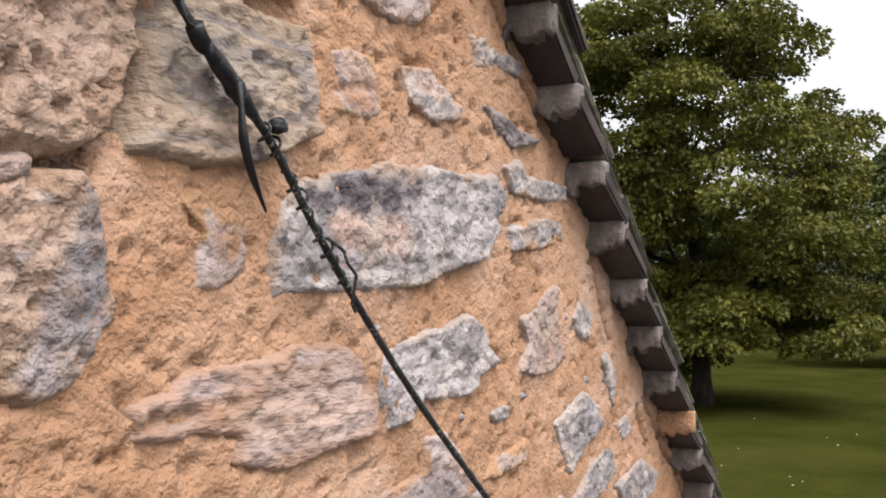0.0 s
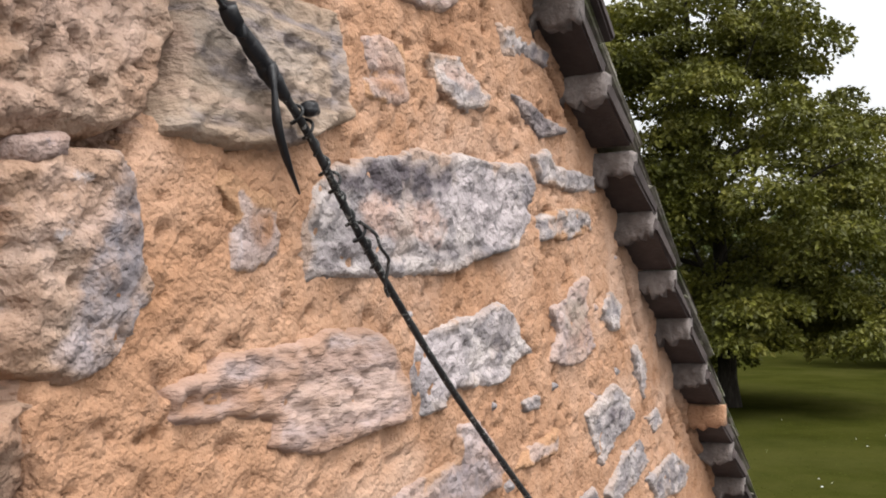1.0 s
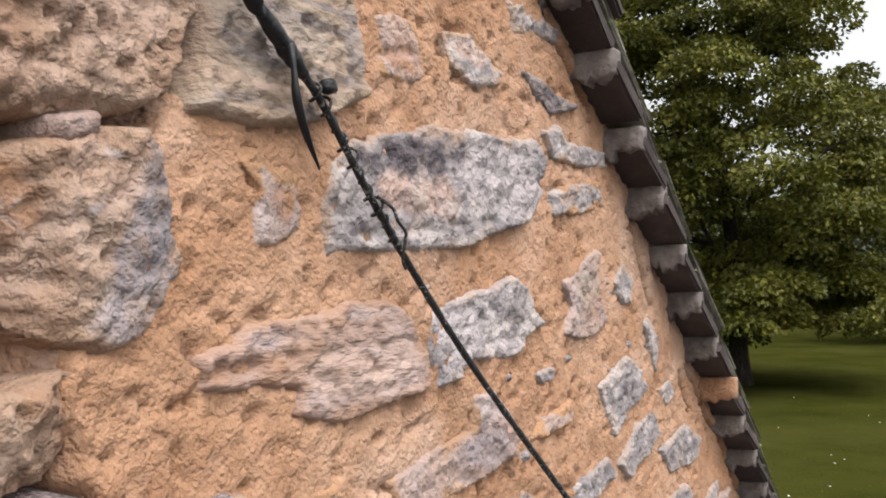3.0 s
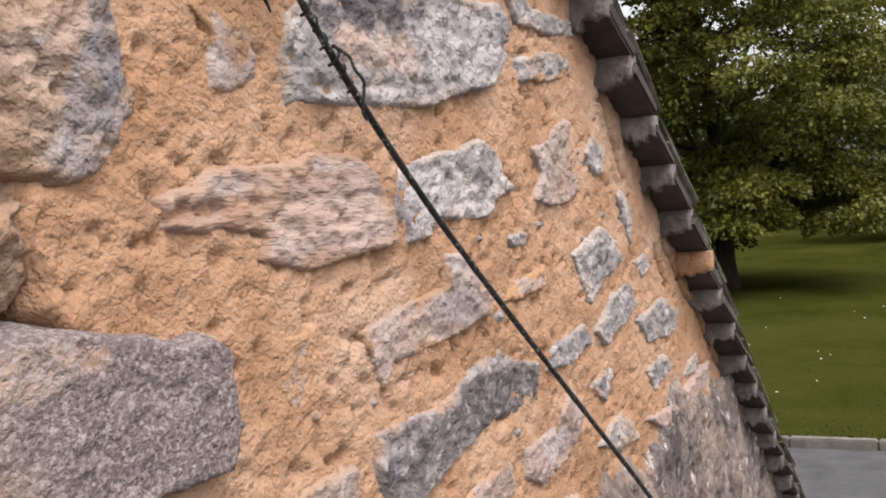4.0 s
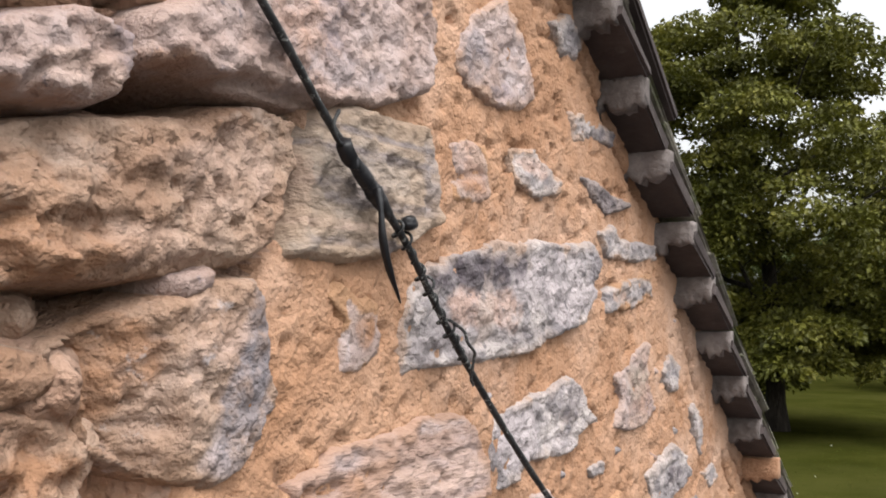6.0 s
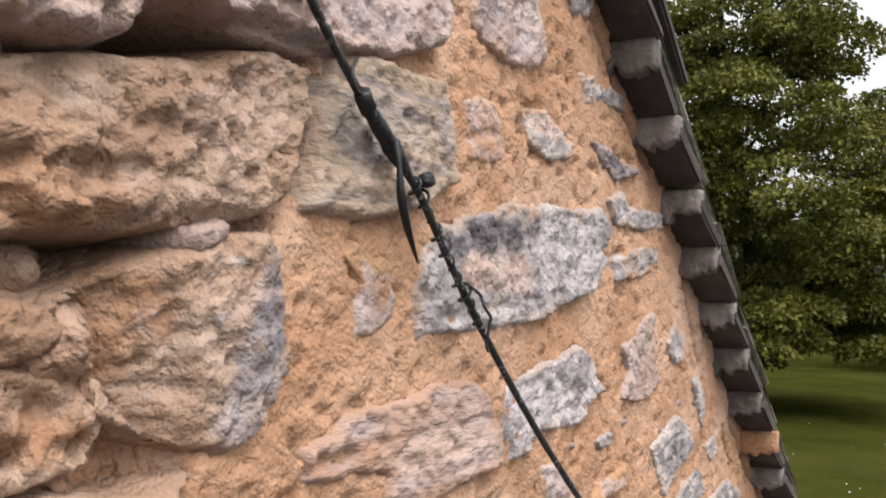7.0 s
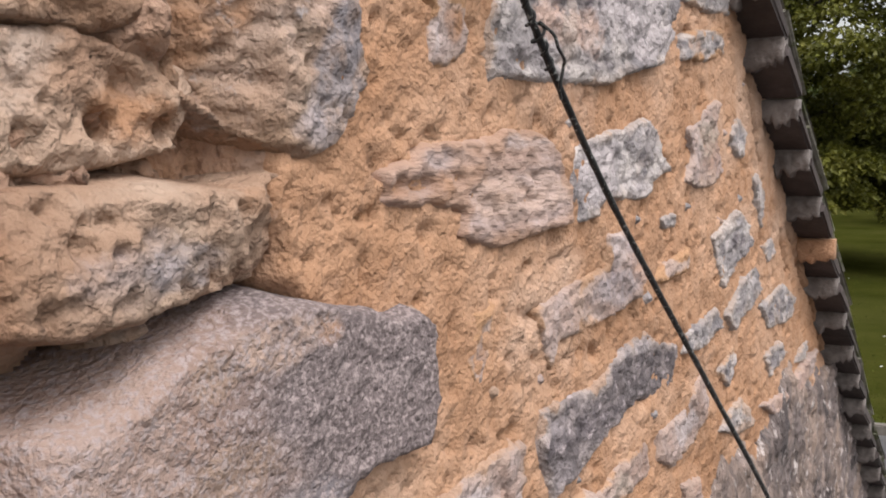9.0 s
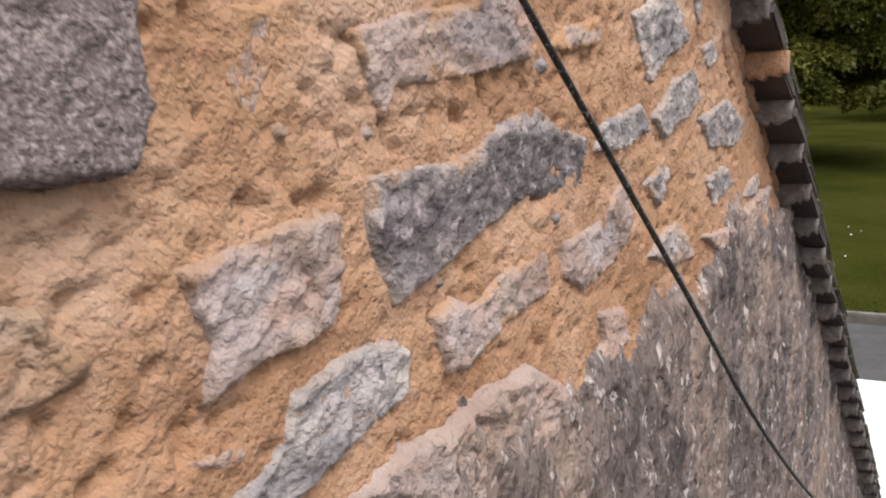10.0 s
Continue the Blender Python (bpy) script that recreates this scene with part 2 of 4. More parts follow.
for leafy in (LEAF, LEAF_FAR):
    nodes, links = leafy.node_tree.nodes, leafy.node_tree.links
    thin, both = nodes.new("ShaderNodeBsdfTranslucent"), nodes.new("ShaderNodeMixShader")
    both.inputs[0].default_value = 0.24
    links.new(nodes["Principled BSDF"].inputs["Base Color"].links[0].from_socket, thin.inputs["Color"])
    links.new(nodes["Principled BSDF"].outputs[0], both.inputs[1])
    links.new(thin.outputs[0], both.inputs[2])
    links.new(both.outputs[0], nodes["Material Output"].inputs["Surface"])
    leafy.node_tree.nodes["Principled BSDF"].inputs["Specular IOR Level"].default_value = 0.25


# ---- building blocks ----
def lattice(ix, iy, iz, seed):
    h = (ix * 374761393 + iy * 668265263 + iz * 2147483647 + seed * 1274126177) & 0xFFFFFFFF
    h = ((h ^ (h >> 13)) * 1274126177) & 0xFFFFFFFF
    h = ((h ^ (h >> 16)) * 2246822519) & 0xFFFFFFFF
    return ((h ^ (h >> 15)) & 0xFFFF) / 65535.0


def value_noise(x, z, seed):
    ix, iz = np.floor(x).astype(np.int64), np.floor(z).astype(np.int64)
    fx, fz = x - ix, z - iz
    fx, fz = fx * fx * (3 - 2 * fx), fz * fz * (3 - 2 * fz)
    c = [[lattice(ix + a, iz + b, 0, seed) for b in (0, 1)] for a in (0, 1)]
    return (c[0][0] * (1 - fx) + c[1][0] * fx) * (1 - fz) + (c[0][1] * (1 - fx) + c[1][1] * fx) * fz


def fbm(x, z, scale, octaves=5, seed=1, gain=0.55):
    """Fractal noise in -1..1 over arrays of places in metres."""
    x, z = np.asarray(x, float) * scale, np.asarray(z, float) * scale
    total, amp, norm = 0.0, 1.0, 0.0
    for o in range(octaves):
        total = total + amp * (value_noise(x + 17.3 * o, z - 9.1 * o, seed + o) * 2 - 1)
        norm += amp
        x, z, amp = x * 2.03, z * 2.03, amp * gain
    return total / norm * 1.6


def mesh_from(name, verts, faces, mat, smooth=True):
    me = bpy.data.meshes.new(name)
    me.from_pydata([tuple(v) for v in verts], [], [tuple(f) for f in faces])
    me.materials.append(mat)
    if smooth:
        me.shade_smooth()
    me.update()
    return me


def part(name, data, mat, parent=None, label=""):
    """Links a bmesh or a mesh as one object, under a thing or a part."""
    if isinstance(data, bmesh.types.BMesh):
        me = bpy.data.meshes.new(name)
        bmesh.ops.recalc_face_normals(data, faces=data.faces[:])
        data.to_mesh(me)
        data.free()
        me.materials.append(mat)
    else:
        me = data
    ob = new(name, me)
    if parent:
        ob.parent = parent
    return tagged(ob, label) if label else ob


def box(x0, x1, y0, y1, z0, z1, bevel=0.0, bm=None, segments=2):
    bm = bm or bmesh.new()
    got = bmesh.ops.create_cube(bm, size=1.0)["verts"]
    for v in got:
        v.co = Vector(((x0 + x1) / 2 + v.co.x * (x1 - x0), (y0 + y1) / 2 + v.co.y * (y1 - y0), (z0 + z1) / 2 + v.co.z * (z1 - z0)))
    if bevel:
        edges = list({e for v in got for e in v.link_edges})
        bmesh.ops.bevel(bm, geom=edges, offset=bevel, segments=segments, affect="EDGES")
    return bm


def tube(points, radii, sides=8, closed_tip=True):
    """A tapered tube along a line of places."""
    verts, faces = [], []
    pts = [Vector(p) for p in points]
    for i, p in enumerate(pts):
        d = (pts[min(i + 1, len(pts) - 1)] - pts[max(i - 1, 0)]).normalized()
        a = d.cross(Vector((0.31, 0.9, 0.17))).normalized()
        b = d.cross(a)
        for k in range(sides):
            w = 2 * math.pi * k / sides
            verts.append(p + (a * math.cos(w) + b * math.sin(w)) * radii[i])
    for i in range(len(pts) - 1):
        for k in range(sides):
            k2 = (k + 1) % sides
            faces.append((i * sides + k, i * sides + k2, (i + 1) * sides + k2, (i + 1) * sides + k))
    faces.append(tuple(range(sides - 1, -1, -1)))
    faces.append(tuple((len(pts) - 1) * sides + k for k in range(sides)))
    return verts, faces


def smooth_line(points, steps=6):
    """A Catmull-Rom line through places."""
    p = [Vector(q) for q in points]
    p = [p[0] * 2 - p[1]] + p + [p[-1] * 2 - p[-2]]
    line = []
    for i in range(1, len(p) - 2):
        for s in range(steps):
            t = s / steps
            a, b, c, d = p[i - 1], p[i], p[i + 1], p[i + 2]
            line.append(0.5 * (2 * b + (c - a) * t + (2 * a - 5 * b + 4 * c - d) * t * t + (3 * b - a - 3 * c + d) * t ** 3))
    return line + [p[-2]]


# ---- ground ----
KERB_X = 11.75


def grid_sheet(name, xs, ys, height, mat):
    nx, ny = len(xs), len(ys)
    X, Y = np.meshgrid(xs, ys, indexing="ij")
    Z = height(X, Y)
    verts = np.stack([X, Y, Z], -1).reshape(-1, 3)
    faces = [(i * ny + j, (i + 1) * ny + j, (i + 1) * ny + j + 1, i * ny + j + 1) for i in range(nx - 1) for j in range(ny - 1)]
    return mesh_from(name, verts, faces, mat)


def ground_height(x, y):
    lawn = np.clip((x - KERB_X - 0.02) / 0.05, 0, 1) * 0.11
    return lawn - 0.02 + 0.10 * fbm(x, y, 0.06, 3, 5) * np.clip((x - KERB_X) / 8, 0, 1)


xs = np.concatenate([[-900, -300, -80, -30], np.linspace(-12, 11.5, 30), [11.72, 11.76, 11.80, 11.9], np.linspace(12.5, 70, 80), [90, 130, 200, 350, 600, 900]])
ys = np.concatenate([[-900, -400, -150, -70], np.linspace(-40, 40, 70), [70, 150, 400, 900]])
tagged(part("ground", grid_sheet("ground", xs, ys, ground_height, GRASS), GRASS), "green mown lawn with worn darker patches", "lawn", kind="structure")
road = tagged(part("road", grid_sheet("road", np.linspace(6.2, KERB_X - 0.13, 14), np.linspace(-60, 60, 60), lambda x, y: 0.004 + 0.012 * fbm(x, y, 0.3, 3, 9), ASPHALT), ASPHALT),
              "plain grey asphalt road beside the lawn", "road", kind="structure")
yard = tagged(part("pavement", grid_sheet("pavement", np.linspace(-9, 6.2, 30), np.linspace(-30, 30, 40), lambda x, y: 0.004 + 0.012 * fbm(x, y, 0.3, 3, 9), ASPHALT), ASPHALT),
              "grey tarmac yard round the building", "yard", kind="structure")
kerb = tagged(new("kerb"), "pale concrete kerb stones along the lawn", "kerb", kind="structure")
stone_me = bpy.data.meshes.new("kerb_stone")
bm = box(-0.065, 0.065, -0.455, 0.455, -0.1, 0.11, 0.015)
bm.to_mesh(stone_me)
bm.free()
stone_me.materials.append(KERB)
for i in range(-18, 22):
    k = new("kerb_stone", stone_me)
    k.parent = kerb
    k.location = (KERB_X - 0.065 + random.uniform(-0.006, 0.006), i * 0.918, random.uniform(-0.006, 0.006))


def grass_tufts():
    rng = np.random.default_rng(4)
    verts, faces = [], []
    for _ in range(6000):
        x = KERB_X + 0.08 + 26 * rng.random() ** 1.8
        y = x * (0.02 + 0.24 * rng.random()) - 1.0
        z = float(ground_height(np.array(x), np.array(y)))
        h, w, a = 0.006 + 0.012 * rng.random(), 0.012 + 0.016 * rng.random(), rng.random() * 3.14
        dx, dy, lean = math.cos(a) * w, math.sin(a) * w, rng.normal(0, 0.02, 2)
        i = len(verts)
        verts += [(x - dx, y - dy, z - 0.01), (x + dx, y + dy, z - 0.01), (x + lean[0], y + lean[1], z + h)]
        faces.append((i, i + 1, i + 2))
    return mesh_from("grass", verts, faces, BLADE, False)


tagged(part("grass", grass_tufts(), BLADE), "short green grass tufts along the lawn", "grass", kind="stuff")


def daisies():
    rng = np.random.default_rng(8)
    verts, faces = [], []
    for _ in range(12):
        c = rng.integers(0, 9)
        x = 12.6 + c * 1.6 + rng.normal(0, 0.35)
        y = x * (0.05 + 0.035 * ((c * 5) % 7) / 2) + rng.normal(0, 0.4)
        z = float(ground_height(np.array(x), np.array(y))) + 0.05
        i, r = len(verts), 0.012 + 0.012 * rng.random()
        verts += [(x + r * math.cos(a), y + r * math.sin(a), z + 0.006 * math.sin(3 * a)) for a in np.linspace(0, 2 * math.pi, 7)[:-1]] + [(x, y, z + 0.008)]
        faces += [(i + k, i + (k + 1) % 6, i + 6) for k in range(6)]
    return mesh_from("daisies", verts, faces, PETAL, False)


tagged(part("daisies", daisies(), PETAL), "scattered small white daisies in the lawn", "daisies", kind="stuff")


# ---- trees ----
def leaf_cloud(clumps, per, size, seed):
    """Folded leaves spread through lobed clumps, drooping at their tips."""
    rng = np.random.default_rng(seed)
    verts, faces = [], []
    for c, r in clumps:
        n = max(12, int(per * r * r))
        d = rng.normal(size=(n, 3))
        d /= np.linalg.norm(d, axis=1)[:, None]
        d[:, 2] = np.where(d[:, 2] < -0.35, -d[:, 2] * 0.6, d[:, 2])
        dist = r * (0.62 + 0.45 * rng.random(n) ** 0.6)
        p = np.array(c) + d * dist[:, None] * np.array([1, 1, 0.62])
        for q, dd in zip(p, d):
            s = size * (0.6 + 0.8 * rng.random())
            out = Vector((dd[0], dd[1], -0.35 + 0.3 * rng.normal())) + Vector(rng.normal(0, 0.6, 3))
            out.normalize()
            side = out.cross(Vector((rng.normal(0, 0.8), rng.normal(0, 0.8), 1))).normalized()
            up = side.cross(out)
            q = Vector(q)
            i = len(verts)
            verts += [q, q + out * s * 0.45 + side * s * 0.36 + up * s * 0.1, q + out * s - up * s * 0.12, q + out * s * 0.45 - side * s * 0.36 + up * s * 0.1]
            faces += [(i, i + 1, i + 2), (i, i + 2, i + 3)]
    return verts, faces


def branch(start, direction, length, radius, rng, bend=0.25, n=7):
    pts, d, p = [Vector(start)], Vector(direction).normalized(), Vector(start)
    for i in range(n):
        d = (d + Vector(rng.normal(0, bend, 3)) * 0.5 + Vector((0, 0, 0.04))).normalized()
        p = p + d * length / n
        pts.append(p.copy())
    return pts, [radius * (1 - 0.82 * i / n) for i in range(n + 1)]


def tree(label, base, height, spread, trunk_r, seed, leaf=LEAF, size=0.2, per=150, low=1.9, clumps_n=150, limbs=14, group=""):
    rng = np.random.default_rng(seed)
    ob = tagged(new("tree"), label, "tree", group)
    ob.location = base
    verts, faces = [], []

    def add(pts, radii, sides):
        v, f = tube(pts, radii, sides)
        o = len(verts)
        verts.extend(v)
        faces.extend(tuple(a + o for a in q) for q in f)

    pts, radii = branch((0, 0, -0.2), (0.05, -0.06, 1), height * 0.92, trunk_r, rng, 0.10, 12)
    radii[0] *= 1.45
    radii[1] *= 1.02
    add(pts, radii, 14)
    trunk_top = pts
    clumps = []
    for k in range(limbs):
        f = 0.16 + 0.75 * k / limbs
        i = min(len(trunk_top) - 2, int(f * (len(trunk_top) - 1)))
        s = trunk_top[i]
        a = k * 2.4 + rng.normal(0, 0.3)
        reach = spread * math.sqrt(max(0.06, 1 - (2 * (f - 0.42)) ** 2 * 0.85)) * (0.75 + 0.3 * rng.random())
        up = 0.15 + 0.75 * f
        lp, lr = branch(s, (math.cos(a), math.sin(a), up), reach * 1.05, radii[i] * 0.42, rng, 0.28)
        add(lp, lr, 7)
        for m in range(3):
            j = 2 + m * 2
            tp, tr = branch(lp[j], (math.cos(a + rng.normal(0, 0.9)), math.sin(a + rng.normal(0, 0.9)), rng.normal(0.2, 0.3)), reach * 0.4, lr[j] * 0.5, rng, 0.3, 4)
            add(tp, tr, 5)
            clumps.append((tuple(tp[-1]), 0.9))
    n = clumps_n
    for k in range(n):
        u = ((k + 0.5) / n) ** 1.25
        zz = low + 0.7 + (height - low - 0.9) * u
        prof = math.sin(math.pi * min(1, 0.18 + 0.84 * (zz - low) / (height - low))) ** 0.75
        lobe = 0.82 + 0.32 * noise.noise(Vector((math.cos(k * 2.39996) * 1.3, math.sin(k * 2.39996) * 1.3, zz * 0.45 + seed)))
        rad = spread * prof * lobe * ((0.55 + 0.45 * rng.random() ** 0.5) if k % 3 else (0.15 + 0.5 * rng.random()))
        a = k * 2.39996 + rng.normal(0, 0.25)
        hollow = noise.noise(Vector((rad * math.cos(a) * 0.42 + seed, rad * math.sin(a) * 0.42, zz * 0.5)))
        if hollow < -0.12:
            continue
        clumps.append(((rad * math.cos(a), rad * math.sin(a), zz + rng.normal(0, 0.4)), (0.45 + 1.1 * rng.random() ** 2) * spread / 5.2))
    for k in range(n // 3):
        a = k * 2.39996
        rad = spread * (0.35 + 0.6 * rng.random())
        clumps.append(((rad * math.cos(a), rad * math.sin(a), low + 0.55 + 1.5 * rng.random()), (0.5 + 0.4 * rng.random()) * spread / 5.2))
    part("trunk", mesh_from("trunk", verts, faces, BARK), BARK, ob, "dark rough bark")
    v, f = leaf_cloud(clumps, per, size, seed)
    part("crown", mesh_from("crown", v, f, leaf, False), leaf, ob, "yellow-green broad leaves")
    return ob


tree("broad green tree in full leaf standing on the lawn", (29.0, 5.45, 0.0), 13.2, 5.0, 0.29, 11, size=0.145, per=760, low=1.0, clumps_n=230, limbs=20)
FAR = "tall dark green tree at the far side of the lawn"
for fx, fy, fh, fs, sd in ((48, 0.2, 9.6, 4.6, 21), (52, -7, 12, 6.0, 22), (66, 7, 9, 7, 23), (66, 19, 12, 7.5, 24), (44, -14, 13, 6, 25), (60, 31, 16, 8, 26), (76, -2, 8, 6, 27), (80, 12, 9, 7, 28)):
    tree(FAR, (fx, fy, 0.0), fh, fs, 0.4, sd, LEAF_FAR, 0.28, 190, 0.6, 90, 9, "trees across the lawn")


# ---- parked white van beyond the eaves ----
def wheel(parent, x, y):
    bm = bmesh.new()
    bmesh.ops.create_cone(bm, cap_ends=True, segments=28, radius1=0.3, radius2=0.3, depth=0.19, matrix=pose(x, y, 0.31, 0, 90, 0))
    bmesh.ops.bevel(bm, geom=[e for e in bm.edges if len(e.link_faces) == 2 and e.calc_face_angle() > 1], offset=0.03, segments=2, affect="EDGES")
    w = part("wheel", bm, RUBBER, parent)
    bm = bmesh.new()
    bmesh.ops.create_cone(bm, cap_ends=True, segments=24, radius1=0.19, radius2=0.17, depth=0.205, matrix=pose(x, y, 0.31, 0, 90, 0))
    part("rim", bm, STEEL, w, "grey steel rim")


def van():
    ob = tagged(new("van"), "small white van with a ribbed roof parked on the yard", "van")
    x0, x1, y0, y1, top = 3.66, 5.30, -1.9, 2.0, 1.35
    bm = box(x0, x1, y0, y1, 0.28, top, 0.09, segments=4)
    part("body", bm, PAINT, ob)
    for i in range(7):
        x = x0 + 0.16 + i * 0.222
        part("roof_rib", box(x, x + 0.075, y0 + 0.35, y1 - 0.35, top - 0.01, top + 0.016, 0.012), PAINT, ob)
    part("windscreen", box(x0 + 0.18, x1 - 0.18, y0 - 0.006, y0 + 0.05, 0.86, 1.22, 0.02), GLASS, ob, "dark glass")
    part("rear_window", box(x0 + 0.2, x1 - 0.2, y1 - 0.05, y1 + 0.006, 0.86, 1.2, 0.02), GLASS, ob, "dark glass")
    for x in (x0 + 0.04, x1 - 0.04):
        part("side_window", box(x - 0.046, x + 0.046, y0 + 0.3, y0 + 1.3, 0.84, 1.2, 0.02), GLASS, ob, "dark glass")
    for x in (x0 + 0.12, x1 - 0.12):
        for y in (y0 + 0.7, y1 - 0.75):
            wheel(ob, x, y)


van()

# ---- gable wall ----
SLOPE = 0.795
EAVES_X, APEX_X = 3.34, -1.4


def verge_z(x):
    """Height of the wall's raking top."""
    return 3.335 - SLOPE * (np.abs(np.asarray(x, float) - APEX_X) + APEX_X - 1.13)


APEX_Z = float(verge_z(APEX_X))
wall = tagged(new("wall_gable"), "rubble limestone gable wall, partly repointed in orange lime mortar", "wall", kind="structure")
outline = [(2 * APEX_X - EAVES_X, 0.0), (EAVES_X, 0.0), (EAVES_X, float(verge_z(EAVES_X))), (APEX_X, APEX_Z), (2 * APEX_X - EAVES_X, float(verge_z(EAVES_X)))]
bm = bmesh.new()
fr = [bm.verts.new((x, 0.10, z)) for x, z in outline]
bk = [bm.verts.new((x, 0.48, z)) for x, z in outline]
bm.faces.new(fr)
bm.faces.new(bk[::-1])
for i in range(5):
    bm.faces.new((fr[i], bk[i], bk[(i + 1) % 5], fr[(i + 1) % 5]))
part("core", bm, RECESS, wall)
for nm, x0, x1 in (("wall_east", EAVES_X - 0.4, EAVES_X), ("wall_west", 2 * APEX_X - EAVES_X, 2 * APEX_X - EAVES_X + 0.4)):
    tagged(part(nm, box(x0, x1, 0.485, 7.0, 0.0, float(verge_z(EAVES_X)) - 0.03), MORTAR), "plain mortared side wall", "wall", kind="structure")
bm = bmesh.new()
bb = [[bm.verts.new((x, y, z)) for x, z in outline] for y in (7.005, 7.4)]
bm.faces.new(bb[0])
bm.faces.new(bb[1][::-1])
for i in range(5):
    bm.faces.new((bb[0][i], bb[1][i], bb[1][(i + 1) % 5], bb[0][(i + 1) % 5]))
tagged(part("wall_rear", bm, MORTAR), "plain mortared rear gable wall", "wall", kind="structure")

BARE_Z = (2.84, 2.88, 2.95, 3.00, 3.06, 3.13, 3.20, 3.255, 3.285)
BARE_X = (0.30, 0.47, 0.475, 0.455, 0.485, 0.525, 0.566, 0.552, 0.30)


def bare(x, z):
    """1 where the joints are still raked out, 0 where they are pointed."""
    edge = np.interp(z, BARE_Z, BARE_X, left=-9, right=-9) + 0.012 * fbm(x, z, 30, 3, 61)
    return np.clip((edge - x) / 0.012, 0, 1)


SLITS = [(1.337, 3.124, 1.367, 3.063), (1.367, 3.063, 1.405, 3.014), (1.533, 2.913, 1.588, 2.856)]


def mortar_depth(x, z):
    """How far the pointing lies behind the wall's plane."""
    rough = 0.0006 + 0.0009 * fbm(x, z, 9, 3, 31) + 0.0010 * fbm(x * 0.8, z * 1.2, 55, 3, 37) + 0.0013 * fbm(x, z, 120, 2, 41)
    pit = np.clip(fbm(x * 0.8, z * 1.2, 95, 2, 43) - 0.45, 0, 1) * 0.011
    trowel = 0.0018 * np.sin(70 * z + 12 * x + 3 * fbm(x, z, 5, 2, 47)) * np.clip(fbm(x, z, 4, 2, 53), 0, 1)
    b = bare(x, z)
    d = (verge_z(x) - z) * 0.78
    cavity = 0.10 * np.exp(-((z - 2.946) / 0.017) ** 2) * (x < 0.44) + 0.07 * np.exp(-((z - 3.121 + 0.006 * fbm(x, z * 0, 20, 2, 67)) / 0.009) ** 2) * (x < 0.445) + 0.09 * np.exp(-((z - 3.234) / 0.013) ** 2) * (x > 0.36) + 0.07 * np.exp(-((x - 0.549 + 0.004 * fbm(x * 0, z, 30, 2, 69)) / 0.009) ** 2) * (z > 3.135)
    slit = np.exp(-((d - 0.042 - 0.010 * fbm(x, z, 9, 2, 83)) / 0.0028) ** 2) * np.clip(fbm(x, z * 0, 7, 2, 89) * 3 - 0.5, 0, 1) * 0.02
    for xa, za, xb, zb in SLITS:
        ex, ez = xb - xa, zb - za
        t = np.clip(((x - xa) * ex + (z - za) * ez) / (ex * ex + ez * ez), 0, 1)
        away = np.hypot(x - xa - t * ex, z - za - t * ez) + 0.002 * fbm(x, z, 60, 2, 85)
        slit = slit + 0.022 * np.exp(-(away / 0.0050) ** 2)
    return rough + slit + pit + trowel + b * (0.022 + cavity + 0.018 * fbm(x, z, 26, 5, 59) + 0.10 * np.clip(fbm(x, z, 17, 3, 63) - 0.38, 0, 1))


def spaced(parts):
    """Grid lines: stretches of (start, end, cell)."""
    got = []
    for a, b, c in parts:
        got += list(np.linspace(a, b, max(2, int(round((b - a) / c)))))[:-1]
    return np.array(got + [parts[-1][1]])


def wall_sheet(name, xs, zs, depth, keep, mat):
    X, Z = np.meshgrid(xs, zs, indexing="ij")
    nz = len(zs)
    top = verge_z(X)
    Zc = np.minimum(Z, top)
    D = depth(X, Zc)
    idx = np.arange(X.size).reshape(X.shape)
    ok = keep(X[:-1, :-1], Z[:-1, :-1]) & (Z[:-1, :-1] < top[:-1, :-1])
    quads = np.stack([idx[:-1, :-1], idx[1:, :-1], idx[1:, 1:], idx[:-1, 1:]], -1)[ok]
    used = np.unique(quads)
    remap = np.zeros(X.size, int)
    remap[used] = np.arange(len(used))
    verts = np.stack([X, D, Zc], -1).reshape(-1, 3)[used]
    return mesh_from(name, verts.tolist(), remap[quads].tolist(), mat)


LEFT = 2 * APEX_X - EAVES_X
sheet = wall_sheet("mortar", spaced([(LEFT, 0.2, 0.06), (0.2, 1.2, 0.0034), (1.2, 2.0, 0.0046), (2.0, EAVES_X, 0.012)]),
                   spaced([(0.0, 1.3, 0.1), (1.3, 2.5, 0.012), (2.5, 3.45, 0.0036), (3.45, APEX_Z, 0.05)]), mortar_depth, lambda x, z: x > -99, MORTAR)
mortar = part("mortar", sheet, MORTAR, wall, "orange lime pointing, rough from the trowel")
sheet.materials.append(RECESS)
co = np.empty(len(sheet.vertices) * 3)
sheet.vertices.foreach_get("co", co)
co = co.reshape(-1, 3)
sheet_bare = bare(co[:, 0], co[:, 2]) > 0.6
first = np.empty(len(sheet.polygons), np.int32)
sheet.polygons.foreach_get("loop_start", first)
loops = np.empty(len(sheet.loops), np.int32)
sheet.loops.foreach_get("vertex_index", loops)
sheet.polygons.foreach_set("material_index", sheet_bare[loops[first]].astype(np.int32))
sheet.update()


